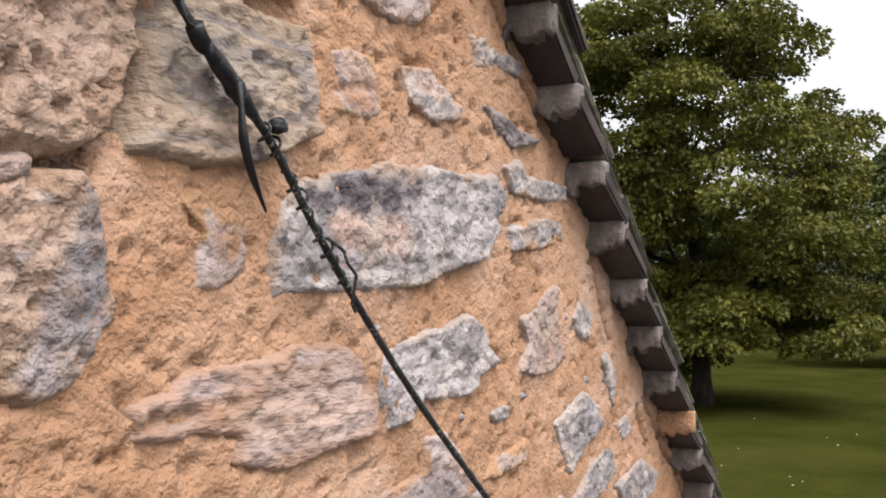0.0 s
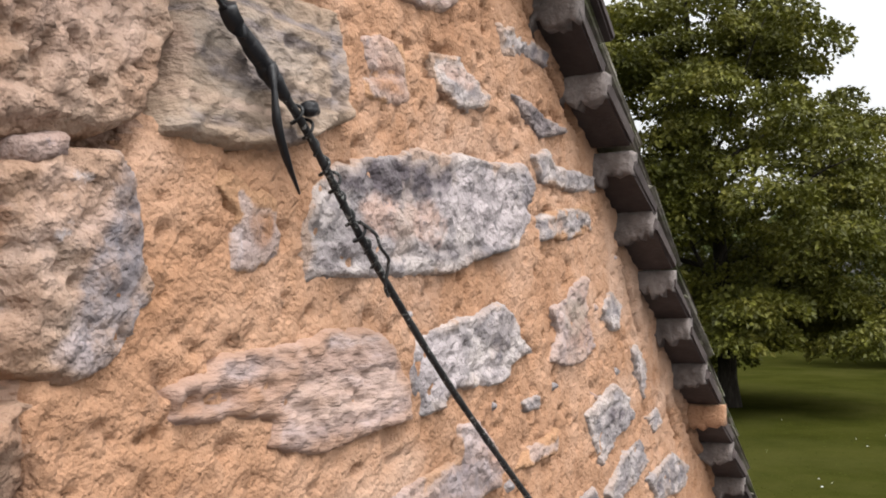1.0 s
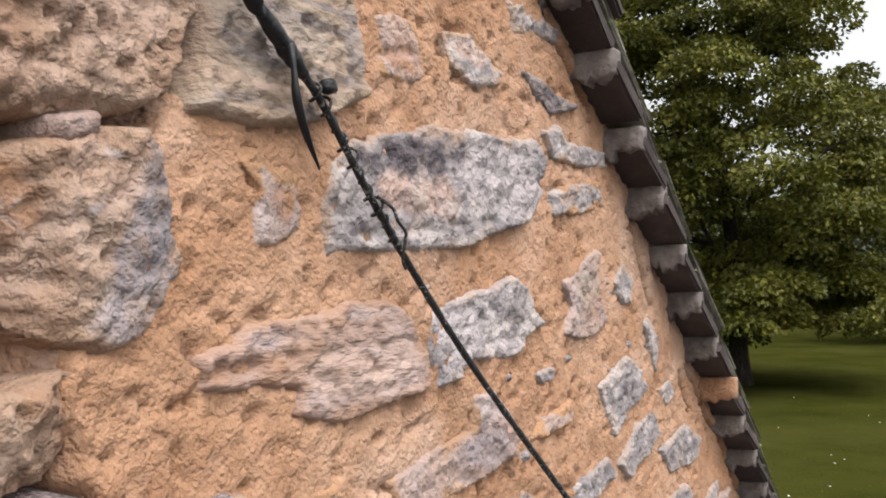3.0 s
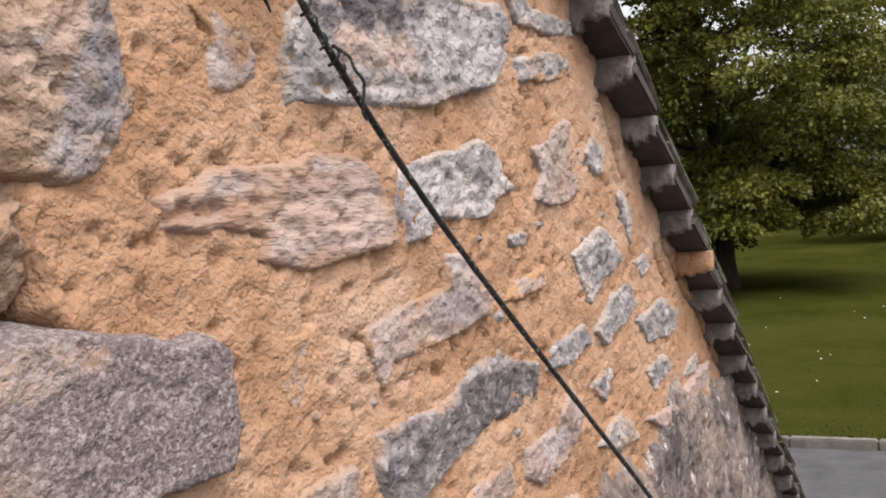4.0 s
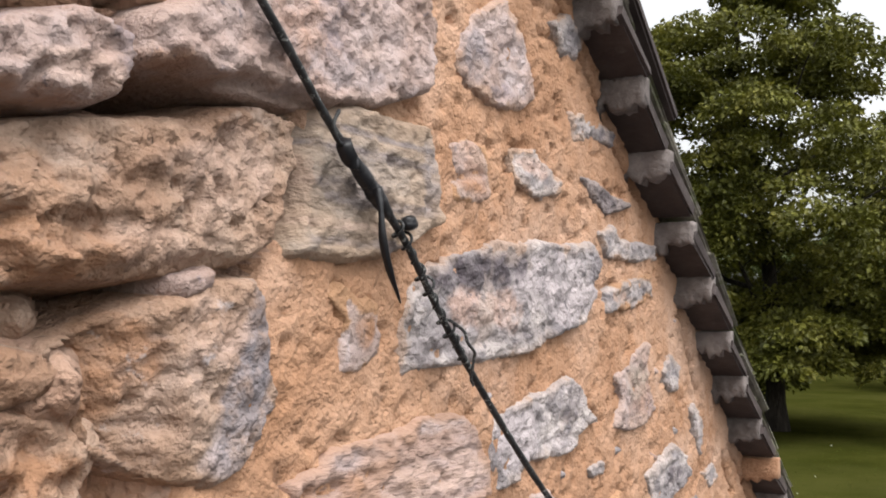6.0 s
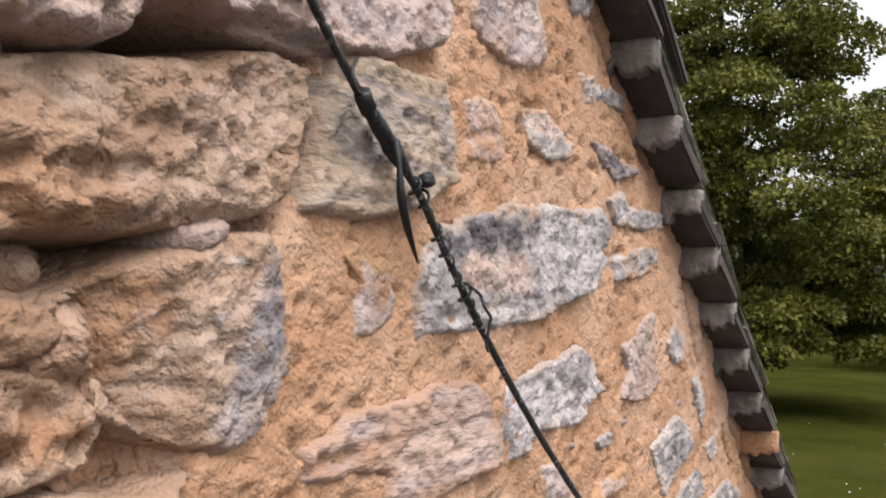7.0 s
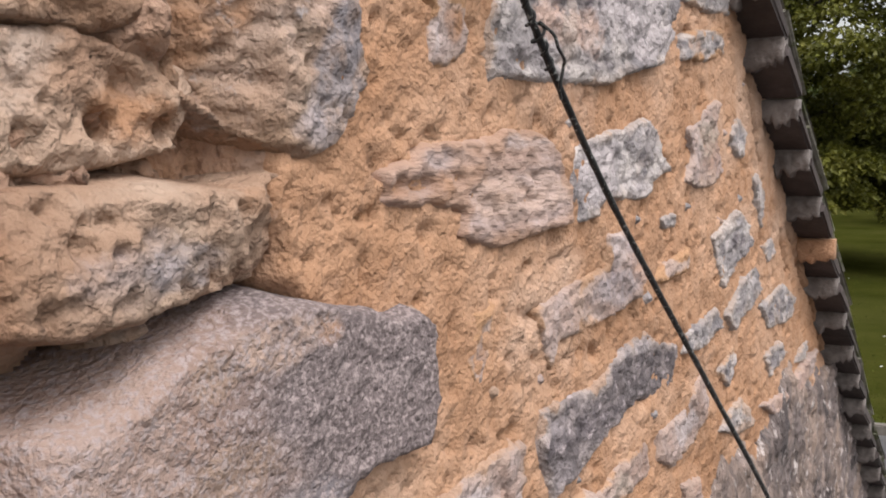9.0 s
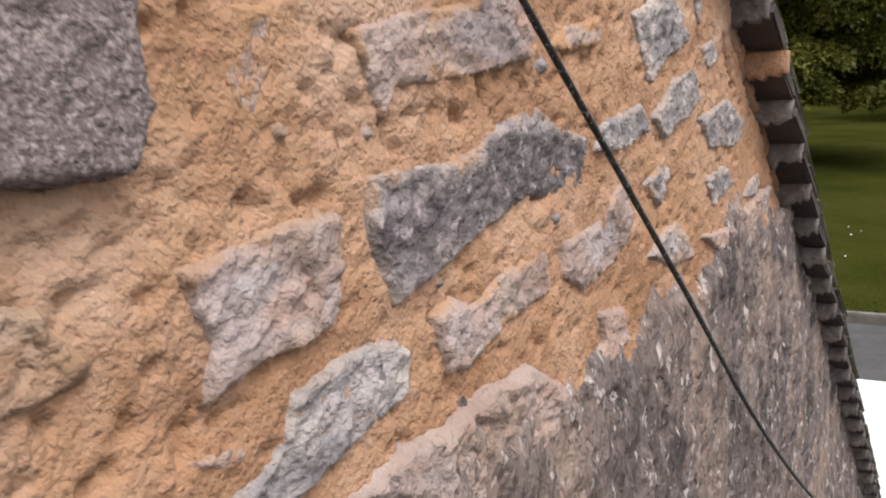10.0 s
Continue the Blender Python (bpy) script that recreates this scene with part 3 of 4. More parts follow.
def cement_depth(x, z):
    """The grey face below comes forward under a ragged upper edge."""
    z0 = z * 0 + 2.66
    line = 2.668 + 0.030 * np.clip((x - 1.25) / 0.4, 0, 1) + 0.012 * np.sin(9 * x) + 0.022 * fbm(x, z0, 5, 2, 71) + 0.04 * np.exp(-((x - 1.24) / 0.05) ** 2)
    rise = np.clip((line - z + 0.02 * fbm(x, z, 25, 3, 77)) / 0.035, -1, 1)
    return 0.008 - 0.017 * rise + 0.0075 * fbm(x * 1.7, z * 0.6, 26, 5, 73) + 0.0028 * fbm(x * 1.2, z * 0.8, 75, 3, 79) + np.clip(fbm(x * 1.3, z * 0.8, 60, 3, 81) - 0.42, 0, 1) * 0.014


part("grey_face", wall_sheet("grey_face", spaced([(0.5, 1.3, 0.0045), (1.3, 2.0, 0.007), (2.0, EAVES_X, 0.012)]),
                             spaced([(1.3, 2.2, 0.012), (2.2, 2.82, 0.0045)]), cement_depth, lambda x, z: z > 2.4 - 0.55 * (x - 0.5) - 0.15, CEMENT), CEMENT, wall,
     "rough grey weathered stone face")


PALE_BUFF, OCHRE, WARM_PINK, PINK_BUFF = (0.4040, 0.2866, 0.2313), (0.2909, 0.1491, 0.0796), (0.285, 0.196, 0.148), (0.4202, 0.2752, 0.2192)
GREY_BLOOM, GREY_PALE, WHITE_GREY, GREY_BAND = (0.1994, 0.1806, 0.1948), (0.2990, 0.2561, 0.2638), (0.4444, 0.3860, 0.3896), (0.1818, 0.1491, 0.1420)
DARK_LICHEN, GREY_GREEN = (0.0929, 0.0764, 0.0852), (0.2909, 0.2522, 0.2110)


def edge_distance(x, z, pts):
    """Distance in metres from the outline, positive inside."""
    px, pz = x.reshape(-1), z.reshape(-1)
    best, inside = np.full(px.shape, 9.0), np.zeros(px.shape, bool)
    for (ax, az), (bx, bz) in zip(pts, np.roll(pts, -1, 0)):
        ex, ez = bx - ax, bz - az
        t = np.clip(((px - ax) * ex + (pz - az) * ez) / (ex * ex + ez * ez + 1e-12), 0, 1)
        best = np.minimum(best, np.hypot(px - ax - t * ex, pz - az - t * ez))
        cross = (az > pz) != (bz > pz)
        inside ^= cross & (px < ax + (pz - az) / (ez if abs(ez) > 1e-9 else 1e-9) * ex)
    return np.where(inside, best, -best).reshape(x.shape)


def stone(mat, proud, corners, seed, rim=0.0035, rough=1.0, depth=0.045, ragged=0.0022, chunk=0.35, cell=0.0024, smeared=0.0, strata=0.0, patches=(), cracks=(), cuts=(), grow=0.0015, label=""):
    """One rubble stone: a ragged outline, a broken face with fissures and slopes, sides that run back into the wall."""
    pts = np.array(corners, float)
    lo, hi = pts.min(0) - 0.024, pts.max(0) + 0.024
    size = float(np.sqrt(np.prod(pts.max(0) - pts.min(0))))
    X, Z = np.meshgrid(np.arange(lo[0], hi[0], cell), np.arange(lo[1], hi[1], cell), indexing="ij")
    sd = edge_distance(X + ragged * fbm(X, Z, 32, 3, 100 + seed), Z + ragged * fbm(X, Z, 32, 3, 130 + seed), pts) + 0.3 * ragged * fbm(X, Z, 170, 2, 160 + seed) + grow
    side = edge_distance(X + ragged * fbm(X, Z, 14, 2, 100 + seed), Z + ragged * fbm(X, Z, 14, 2, 130 + seed), pts) + grow
    prof = 1 - (1 - np.clip(sd / (rim * (1 + 0.35 * fbm(X, Z, 25, 2, 180 + seed))), 0, 1)) ** 2.2
    low = min(0.006, size * 0.03) * fbm(X + seed * 3, Z, 0.6 / size, 2, 200 + seed)
    ridge = (0.4 - np.abs(fbm(X, Z * 1.3, 42, 4, 300 + seed))) * 0.0042
    ledge = fbm(X - seed, Z * 1.3, 12, 3, 340 + seed) * 3
    step = (np.floor(ledge) + np.clip((ledge - np.floor(ledge)) * 2.5, 0, 1)) * 0.0015
    pits = np.clip(fbm(X, Z, 95, 2, 360 + seed) - 0.40, 0, 1) * 0.010
    grain = 0.0020 * fbm(X, Z * 1.2, 85, 3, 400 + seed) + 0.0012 * fbm(X, Z, 190, 2, 430 + seed)
    relief = rough * (low + grain + chunk * (ridge + step - pits))
    if strata:
        relief += strata * np.tanh(3 * np.sin(150 * (Z - 0.10 * X) + 5 * fbm(X * 0.6, Z, 12, 3, 600 + seed)))
    for xa, za, xb, zb, width, deep in cracks:
        ex, ez = xb - xa, zb - za
        t = np.clip(((X - xa) * ex + (Z - za) * ez) / (ex * ex + ez * ez), 0, 1)
        d = np.hypot(X - xa - t * ex, Z - za - t * ez) + 0.003 * fbm(X, Z, 60, 3, 640 + seed)
        relief -= deep * np.exp(-(d / width) ** 2) * (0.6 + 0.6 * fbm(X, Z, 40, 2, 660 + seed))
    for xa, za, nx, nz, fall in cuts:
        n = math.hypot(nx, nz)
        off = ((X - xa) * nx + (Z - za) * nz) / n + 0.004 * fbm(X, Z, 30, 3, 680 + seed)
        relief -= fall * np.clip(off, 0, 0.05)
    face = proud + 0.0008 - (max(proud, 0.0) + 0.003) * (1 - prof) + relief * (0.25 + 0.75 * prof)
    Y = -face + depth * np.clip(-side / 0.014, 0, 1)
    idx = np.arange(X.size).reshape(X.shape)
    quads = np.stack([idx[:-1, :-1], idx[1:, :-1], idx[1:, 1:], idx[:-1, 1:]], -1)[side[:-1, :-1] > -0.015]
    used = np.unique(quads)
    remap = np.zeros(X.size, int)
    remap[used] = np.arange(len(used))
    me = mesh_from("stone", np.stack([X, Y, Z], -1).reshape(-1, 3)[used].tolist(), remap[quads].tolist(), mat)
    rub = np.clip(1.0 - sd / 0.011 + 0.9 * fbm(X, Z, 30, 4, 800 + seed), 0, 1) + np.clip(fbm(X, Z, 18, 4, 850 + seed) * 2.2 - 1.0, 0, 0.8)
    me.attributes.new("smear", "FLOAT", "POINT").data.foreach_set("value", (np.clip(rub, 0, 1) * smeared).reshape(-1)[used].astype(np.float32))
    tone = np.zeros(X.shape + (4,))
    for k, (cx, cz, rx, rz, colour, strength) in enumerate(patches):
        d = np.hypot((X - cx) / max(rx, 0.004), (Z - cz) / max(rz, 0.003)) + 0.55 * fbm(X, Z, 30, 5, 900 + seed * 7 + k)
        w = np.clip((1.15 - d) / 0.35, 0, 1)[..., None] * strength
        old = tone[..., 3:]
        alpha = w + old * (1 - w)
        tone[..., :3] = (np.array(colour) * w + tone[..., :3] * old * (1 - w)) / np.maximum(alpha, 1e-6)
        tone[..., 3:] = alpha
    me.attributes.new("tone", "FLOAT_COLOR", "POINT").data.foreach_set("color", tone.reshape(-1, 4)[used].astype(np.float32).reshape(-1))
    return part("stone", me, mat, wall, label)


# raked-out side: large loose-jointed stones
stone(WARM, 0.008, [(0.304, 3.178), (0.345, 3.187), (0.369, 3.196), (0.396, 3.203), (0.416, 3.204), (0.437, 3.207), (0.46, 3.21), (0.485, 3.222), (0.516, 3.23), (0.536, 3.225), (0.54, 3.203), (0.528, 3.174), (0.512, 3.151), (0.49, 3.141), (0.442, 3.137), (0.398, 3.134), (0.368, 3.132), (0.306, 3.126)], 1, rim=0.006, rough=1.5, depth=0.10, ragged=0.004, grow=0.0035, chunk=0.75, patches=[(0.477, 3.193, 0.042, 0.025, PALE_BUFF, 0.7), (0.431, 3.151, 0.051, 0.013, PALE_BUFF, 0.5), (0.373, 3.143, 0.047, 0.014, OCHRE, 0.7), (0.356, 3.173, 0.022, 0.02, OCHRE, 0.5)], cracks=[(0.372, 3.187, 0.441, 3.179, 0.006, 0.006), (0.357, 3.157, 0.417, 3.15, 0.004, 0.006), (0.35, 3.153, 0.353, 3.153, 0.008, 0.018), (0.34, 3.143, 0.343, 3.143, 0.008, 0.018), (0.351, 3.131, 0.354, 3.131, 0.005, 0.02), (0.35, 3.142, 0.353, 3.142, 0.003, 0.015), (0.368, 3.181, 0.371, 3.181, 0.004, 0.01)], cuts=[(0.416, 3.193, -0.007, 0.011, 0.5), (0.356, 3.164, -0.015, -0.005, 0.35), (0.397, 3.14, 0.001, -0.009, 0.7)])
stone(BLUSH, 0.005, [(0.385, 3.095), (0.405, 3.102), (0.434, 3.115), (0.472, 3.127), (0.501, 3.132), (0.518, 3.118), (0.525, 3.09), (0.53, 3.069), (0.521, 3.047), (0.496, 3.03), (0.474, 3.023), (0.446, 3.034), (0.408, 3.052), (0.406, 3.07), (0.396, 3.085)], 2, rim=0.006, rough=1.15, depth=0.10, ragged=0.0035, grow=0.0035, chunk=0.5, patches=[(0.508, 3.102, 0.013, 0.033, GREY_BLOOM, 0.95), (0.504, 3.061, 0.022, 0.027, GREY_BLOOM, 0.8), (0.473, 3.108, 0.03, 0.016, PALE_BUFF, 0.7), (0.449, 3.07, 0.024, 0.024, PALE_BUFF, 0.5), (0.417, 3.084, 0.021, 0.023, OCHRE, 0.8), (0.487, 3.037, 0.022, 0.011, GREY_PALE, 0.7)], cracks=[(0.434, 3.102, 0.446, 3.057, 0.006, 0.005), (0.474, 3.069, 0.477, 3.069, 0.003, 0.006), (0.427, 3.071, 0.43, 3.071, 0.004, 0.008), (0.446, 3.057, 0.449, 3.057, 0.003, 0.006)], cuts=[(0.445, 3.091, -0.025, -0.004, 0.75), (0.446, 3.049, -0.011, -0.012, 0.4), (0.499, 3.079, 0.019, -0.001, 0.25)])
stone(PALE, 0.006, [(0.446, 3.133), (0.471, 3.137), (0.473, 3.127), (0.465, 3.123), (0.451, 3.121), (0.447, 3.126)], 3, rim=0.005, depth=0.05)
stone(WARM, 0.007, [(0.304, 3.008), (0.332, 3.008), (0.385, 3.01), (0.427, 3.006), (0.456, 3.013), (0.467, 2.995), (0.46, 2.977), (0.446, 2.967), (0.415, 2.965), (0.39, 2.964), (0.355, 2.96), (0.33, 2.96), (0.302, 2.962)], 4, rim=0.006, rough=1.2, depth=0.10, ragged=0.004, grow=0.0035, chunk=0.65, patches=[(0.39, 2.979, 0.022, 0.008, GREY_BLOOM, 0.7), (0.361, 2.978, 0.032, 0.011, GREY_PALE, 0.5), (0.434, 3.003, 0.019, 0.009, OCHRE, 0.6), (0.345, 2.967, 0.024, 0.006, WARM_PINK, 0.6), (0.379, 2.99, 0.011, 0.005, GREY_BLOOM, 0.5)], cracks=[(0.405, 2.999, 0.409, 2.972, 0.004, 0.01), (0.346, 2.999, 0.397, 2.999, 0.004, 0.006), (0.4, 2.995, 0.403, 2.995, 0.005, 0.012), (0.337, 2.989, 0.34, 2.989, 0.004, 0.01), (0.422, 3.001, 0.425, 3.001, 0.004, 0.01), (0.392, 3.002, 0.395, 3.002, 0.004, 0.012), (0.352, 2.988, 0.355, 2.988, 0.003, 0.008)], cuts=[(0.416, 2.976, 0.017, -0.017, 0.6), (0.357, 2.996, -0.003, 0.011, 0.35)])
stone(SPECKLED, 0.014, [(0.313, 2.918), (0.346, 2.927), (0.38, 2.939), (0.394, 2.943), (0.419, 2.951), (0.449, 2.953), (0.475, 2.95), (0.521, 2.941), (0.542, 2.935), (0.557, 2.937), (0.575, 2.928), (0.577, 2.904), (0.581, 2.882), (0.565, 2.86), (0.536, 2.861), (0.509, 2.861), (0.484, 2.851), (0.454, 2.84), (0.422, 2.833), (0.388, 2.829), (0.304, 2.837)], 5, rim=0.006, rough=0.55, depth=0.10, ragged=0.0025, grow=0.0035, chunk=0.25, label='pale stone going to speckled grey', patches=[(0.441, 2.94, 0.044, 0.012, PALE_BUFF, 0.85), (0.396, 2.885, 0.039, 0.013, WARM_PINK, 0.75), (0.393, 2.93, 0.018, 0.009, WARM_PINK, 0.7), (0.456, 2.858, 0.032, 0.015, GREY_BLOOM, 0.6), (0.474, 2.94, 0.011, 0.007, OCHRE, 0.5), (0.396, 2.859, 0.033, 0.013, WARM_PINK, 0.7)])
stone(WARM, -0.012, [(0.318, 3.068), (0.346, 3.074), (0.377, 3.067), (0.409, 3.061), (0.412, 3.046), (0.403, 3.028), (0.373, 3.024), (0.344, 3.02), (0.316, 3.018)], 6, rim=0.012, rough=1.3, depth=0.08, ragged=0.0025, chunk=0.5, patches=[(0.379, 3.041, 0.024, 0.012, OCHRE, 0.8)], cracks=[(0.39, 3.033, 0.432, 3.039, 0.006, 0.012), (0.376, 3.05, 0.379, 3.05, 0.009, 0.018), (0.403, 3.073, 0.406, 3.073, 0.011, 0.02), (0.364, 3.036, 0.367, 3.036, 0.005, 0.02), (0.401, 3.033, 0.404, 3.033, 0.005, 0.02)])
stone(WARM, -0.008, [(0.319, 3.1), (0.359, 3.1), (0.379, 3.096), (0.386, 3.089), (0.38, 3.079), (0.361, 3.074), (0.346, 3.076), (0.318, 3.075)], 7, rim=0.012, rough=1.2, depth=0.08, ragged=0.0025, chunk=0.7)
stone(WARM, -0.03, [(0.387, 3.013), (0.396, 3.017), (0.41, 3.017), (0.412, 3.01), (0.401, 3.008)], 8, rim=0.008, depth=0.04, rough=0.8)
stone(PALE, 0.012, [(0.305, 3.222), (0.379, 3.25), (0.407, 3.247), (0.41, 3.237), (0.408, 3.225), (0.394, 3.217), (0.366, 3.213), (0.34, 3.208), (0.306, 3.198)], 9, rim=0.006, grow=0.003, rough=1.3, depth=0.09, ragged=0.004, chunk=0.7, patches=[(0.366, 3.207, 0.036, 0.007, OCHRE, 0.6), (0.38, 3.222, 0.025, 0.007, PALE_BUFF, 0.6)])
stone(PALE, 0.012, [(0.415, 3.237), (0.418, 3.255), (0.448, 3.278), (0.566, 3.321), (0.674, 3.346), (0.692, 3.324), (0.684, 3.273), (0.631, 3.256), (0.573, 3.246), (0.514, 3.244), (0.477, 3.242), (0.441, 3.239)], 10, rim=0.006, grow=0.003, rough=1.0, depth=0.09, ragged=0.004, chunk=0.6, smeared=0.4, patches=[(0.441, 3.235, 0.032, 0.011, OCHRE, 0.6), (0.579, 3.267, 0.059, 0.011, GREY_PALE, 0.6)])
stone(BANDED, 0.0045, [(0.543, 3.228), (0.563, 3.238), (0.598, 3.249), (0.635, 3.249), (0.692, 3.248), (0.706, 3.22), (0.708, 3.183), (0.658, 3.159), (0.631, 3.152), (0.582, 3.148), (0.54, 3.148), (0.518, 3.152), (0.528, 3.175), (0.535, 3.203)], 11, rim=0.006, rough=1.2, strata=0.0004, depth=0.06, chunk=0.12, grow=0.002, smeared=0.5, cuts=[(0.553, 3.20, -0.97, 0.2, 2.5)], label='pale stone with level grey bands', patches=[(0.609, 3.231, 0.091, 0.003, GREY_BAND, 1.0), (0.621, 3.218, 0.078, 0.003, GREY_BAND, 1.0), (0.59, 3.195, 0.05, 0.005, GREY_BAND, 1.0), (0.633, 3.187, 0.071, 0.004, GREY_BAND, 0.9), (0.594, 3.159, 0.072, 0.004, GREY_BAND, 0.9), (0.541, 3.193, 0.013, 0.024, WARM_PINK, 0.8), (0.69, 3.21, 0.015, 0.025, GREY_BLOOM, 0.5), (0.577, 3.17, 0.055, 0.004, PALE_BUFF, 0.7)])

# pointed side
stone(GREY, 0.0042, [(0.661, 3.107), (0.677, 3.134), (0.704, 3.151), (0.772, 3.165), (0.815, 3.176), (0.863, 3.177), (0.889, 3.182), (0.952, 3.181), (1.02, 3.19), (1.035, 3.169), (1.017, 3.129), (0.988, 3.107), (0.901, 3.092), (0.869, 3.082), (0.777, 3.076), (0.702, 3.077), (0.667, 3.072), (0.662, 3.089)], 12, smeared=0.7, label='long pale grey stone with dark lichen', patches=[(0.815, 3.16, 0.04, 0.027, DARK_LICHEN, 1.0), (0.736, 3.144, 0.033, 0.014, DARK_LICHEN, 1.0), (0.779, 3.144, 0.035, 0.012, DARK_LICHEN, 0.5), (0.795, 3.118, 0.056, 0.016, PINK_BUFF, 0.75), (0.926, 3.143, 0.089, 0.03, WHITE_GREY, 0.7), (0.702, 3.091, 0.044, 0.011, WHITE_GREY, 0.6), (0.831, 3.098, 0.117, 0.007, DARK_LICHEN, 0.4), (1.016, 3.161, 0.02, 0.022, GREY_BLOOM, 0.6)], cracks=[(0.676, 3.083, 0.936, 3.107, 0.003, 0.004), (0.78, 3.156, 0.831, 3.118, 0.003, 0.003)])
stone(LAYERED, 0.004, [(0.542, 3.015), (0.572, 3.023), (0.586, 3.032), (0.639, 3.033), (0.675, 3.035), (0.685, 3.041), (0.748, 3.039), (0.769, 3.028), (0.79, 2.994), (0.786, 2.973), (0.727, 2.968), (0.673, 2.964), (0.627, 2.975), (0.633, 2.99), (0.586, 2.994), (0.544, 2.998)], 13, rim=0.005, smeared=0.6, label='layered pinkish stone with long fissures', patches=[(0.729, 3.034, 0.038, 0.005, WHITE_GREY, 0.7), (0.7, 2.998, 0.074, 0.015, PALE_BUFF, 0.6), (0.617, 3.022, 0.033, 0.007, GREY_PALE, 0.5), (0.577, 3.003, 0.039, 0.009, OCHRE, 0.6)], cracks=[(0.537, 3.005, 0.627, 3.01, 0.0026, 0.006), (0.627, 3.01, 0.767, 3.012, 0.0022, 0.004), (0.638, 2.997, 0.728, 2.991, 0.0022, 0.004), (0.674, 2.976, 0.784, 2.982, 0.0022, 0.004)])
stone(GREY, 0.0032, [(0.806, 3.03), (0.868, 3.044), (0.91, 3.046), (0.958, 3.058), (0.989, 3.044), (1.001, 3.025), (1.029, 3.009), (0.986, 3.002), (0.966, 2.986), (0.865, 2.988), (0.854, 2.974), (0.808, 2.973), (0.798, 2.998)], 14, smeared=0.7, patches=[(0.956, 3.032, 0.045, 0.02, DARK_LICHEN, 0.65), (0.846, 3.007, 0.041, 0.022, WHITE_GREY, 0.6), (0.931, 2.997, 0.048, 0.009, WHITE_GREY, 0.6)])
stone(PALE, 0.0008, [(0.735, 3.245), (0.76, 3.253), (0.793, 3.253), (0.801, 3.234), (0.801, 3.209), (0.77, 3.203), (0.737, 3.202), (0.741, 3.225)], 15, smeared=0.95, rough=0.6, patches=[(0.768, 3.216, 0.023, 0.007, OCHRE, 0.8), (0.772, 3.241, 0.029, 0.009, PALE_BUFF, 0.7)], cracks=[(0.74, 3.22, 0.8, 3.229, 0.003, 0.004)])
stone(GREY, 0.0022, [(0.837, 3.257), (0.893, 3.264), (0.916, 3.251), (0.95, 3.243), (0.939, 3.226), (0.88, 3.22), (0.848, 3.23)], 17, smeared=0.75, patches=[(0.927, 3.236, 0.021, 0.008, DARK_LICHEN, 0.6), (0.88, 3.245, 0.034, 0.009, PINK_BUFF, 0.7)])
stone(PALE, 0.0025, [(0.746, 3.32), (0.768, 3.353), (0.826, 3.384), (0.858, 3.363), (0.876, 3.337), (0.885, 3.308), (0.856, 3.293), (0.799, 3.288), (0.764, 3.296), (0.747, 3.307)], 18, smeared=0.7, patches=[(0.792, 3.298, 0.02, 0.009, DARK_LICHEN, 0.8), (0.783, 3.324, 0.029, 0.017, GREY_BLOOM, 0.6), (0.848, 3.33, 0.028, 0.026, WHITE_GREY, 0.6)])
stone(GREY, 0.0025, [(0.926, 3.392), (0.97, 3.41), (1.003, 3.39), (0.99, 3.368), (0.952, 3.368)], 19, smeared=0.75)
stone(GREY, 0.0025, [(0.971, 3.313), (1.017, 3.32), (1.06, 3.316), (1.099, 3.313), (1.087, 3.295), (1.033, 3.295), (0.982, 3.285)], 20, smeared=0.7, patches=[(1.075, 3.306, 0.02, 0.01, DARK_LICHEN, 0.8)], cracks=[(1.009, 3.316, 1.055, 3.313, 0.003, 0.004)])
stone(DARK, 0.0028, [(0.999, 3.253), (1.043, 3.253), (1.081, 3.244), (1.142, 3.237), (1.071, 3.22), (1.041, 3.234)], 21, smeared=0.5)
stone(GREY, 0.0022, [(1.05, 3.199), (1.083, 3.21), (1.102, 3.196), (1.23, 3.199), (1.241, 3.182), (1.168, 3.176), (1.066, 3.175)], 22, smeared=0.75)
stone(GREY, 0.002, [(1.068, 3.136), (1.114, 3.152), (1.217, 3.164), (1.226, 3.137), (1.146, 3.122), (1.066, 3.118)], 23, smeared=0.85, patches=[(1.108, 3.134, 0.025, 0.008, OCHRE, 0.6)])
stone(PALE, 0.0004, [(0.577, 3.126), (0.594, 3.132), (0.618, 3.125), (0.636, 3.121), (0.637, 3.088), (0.604, 3.074), (0.59, 3.078), (0.595, 3.11)], 24, smeared=1.0, rough=0.7, patches=[(0.587, 3.122, 0.009, 0.005, WHITE_GREY, 0.8), (0.596, 3.096, 0.007, 0.017, WHITE_GREY, 0.7), (0.62, 3.081, 0.015, 0.004, WHITE_GREY, 0.8), (0.618, 3.107, 0.014, 0.013, OCHRE, 0.9)])
stone(PALE, 0.0034, [(1.082, 3.053), (1.131, 3.059), (1.159, 3.077), (1.198, 3.085), (1.198, 3.04), (1.224, 3.007), (1.179, 2.992), (1.126, 2.99), (1.081, 2.998), (1.106, 3.025)], 25, smeared=0.6, patches=[(1.156, 3.041, 0.037, 0.024, GREY_GREEN, 0.6), (1.162, 2.999, 0.036, 0.007, PALE_BUFF, 0.7)])
stone(GREY, 0.0026, [(1.25, 3.047), (1.286, 3.069), (1.32, 3.052), (1.308, 3.023), (1.273, 3.024)], 26, smeared=0.7)
stone(GREY, 0.0028, [(1.351, 3.0), (1.383, 3.0), (1.434, 2.968), (1.411, 2.93), (1.388, 2.954)], 27, smeared=0.6, patches=[(1.36, 2.94, 0.02, 0.012, DARK_LICHEN, 0.6)])
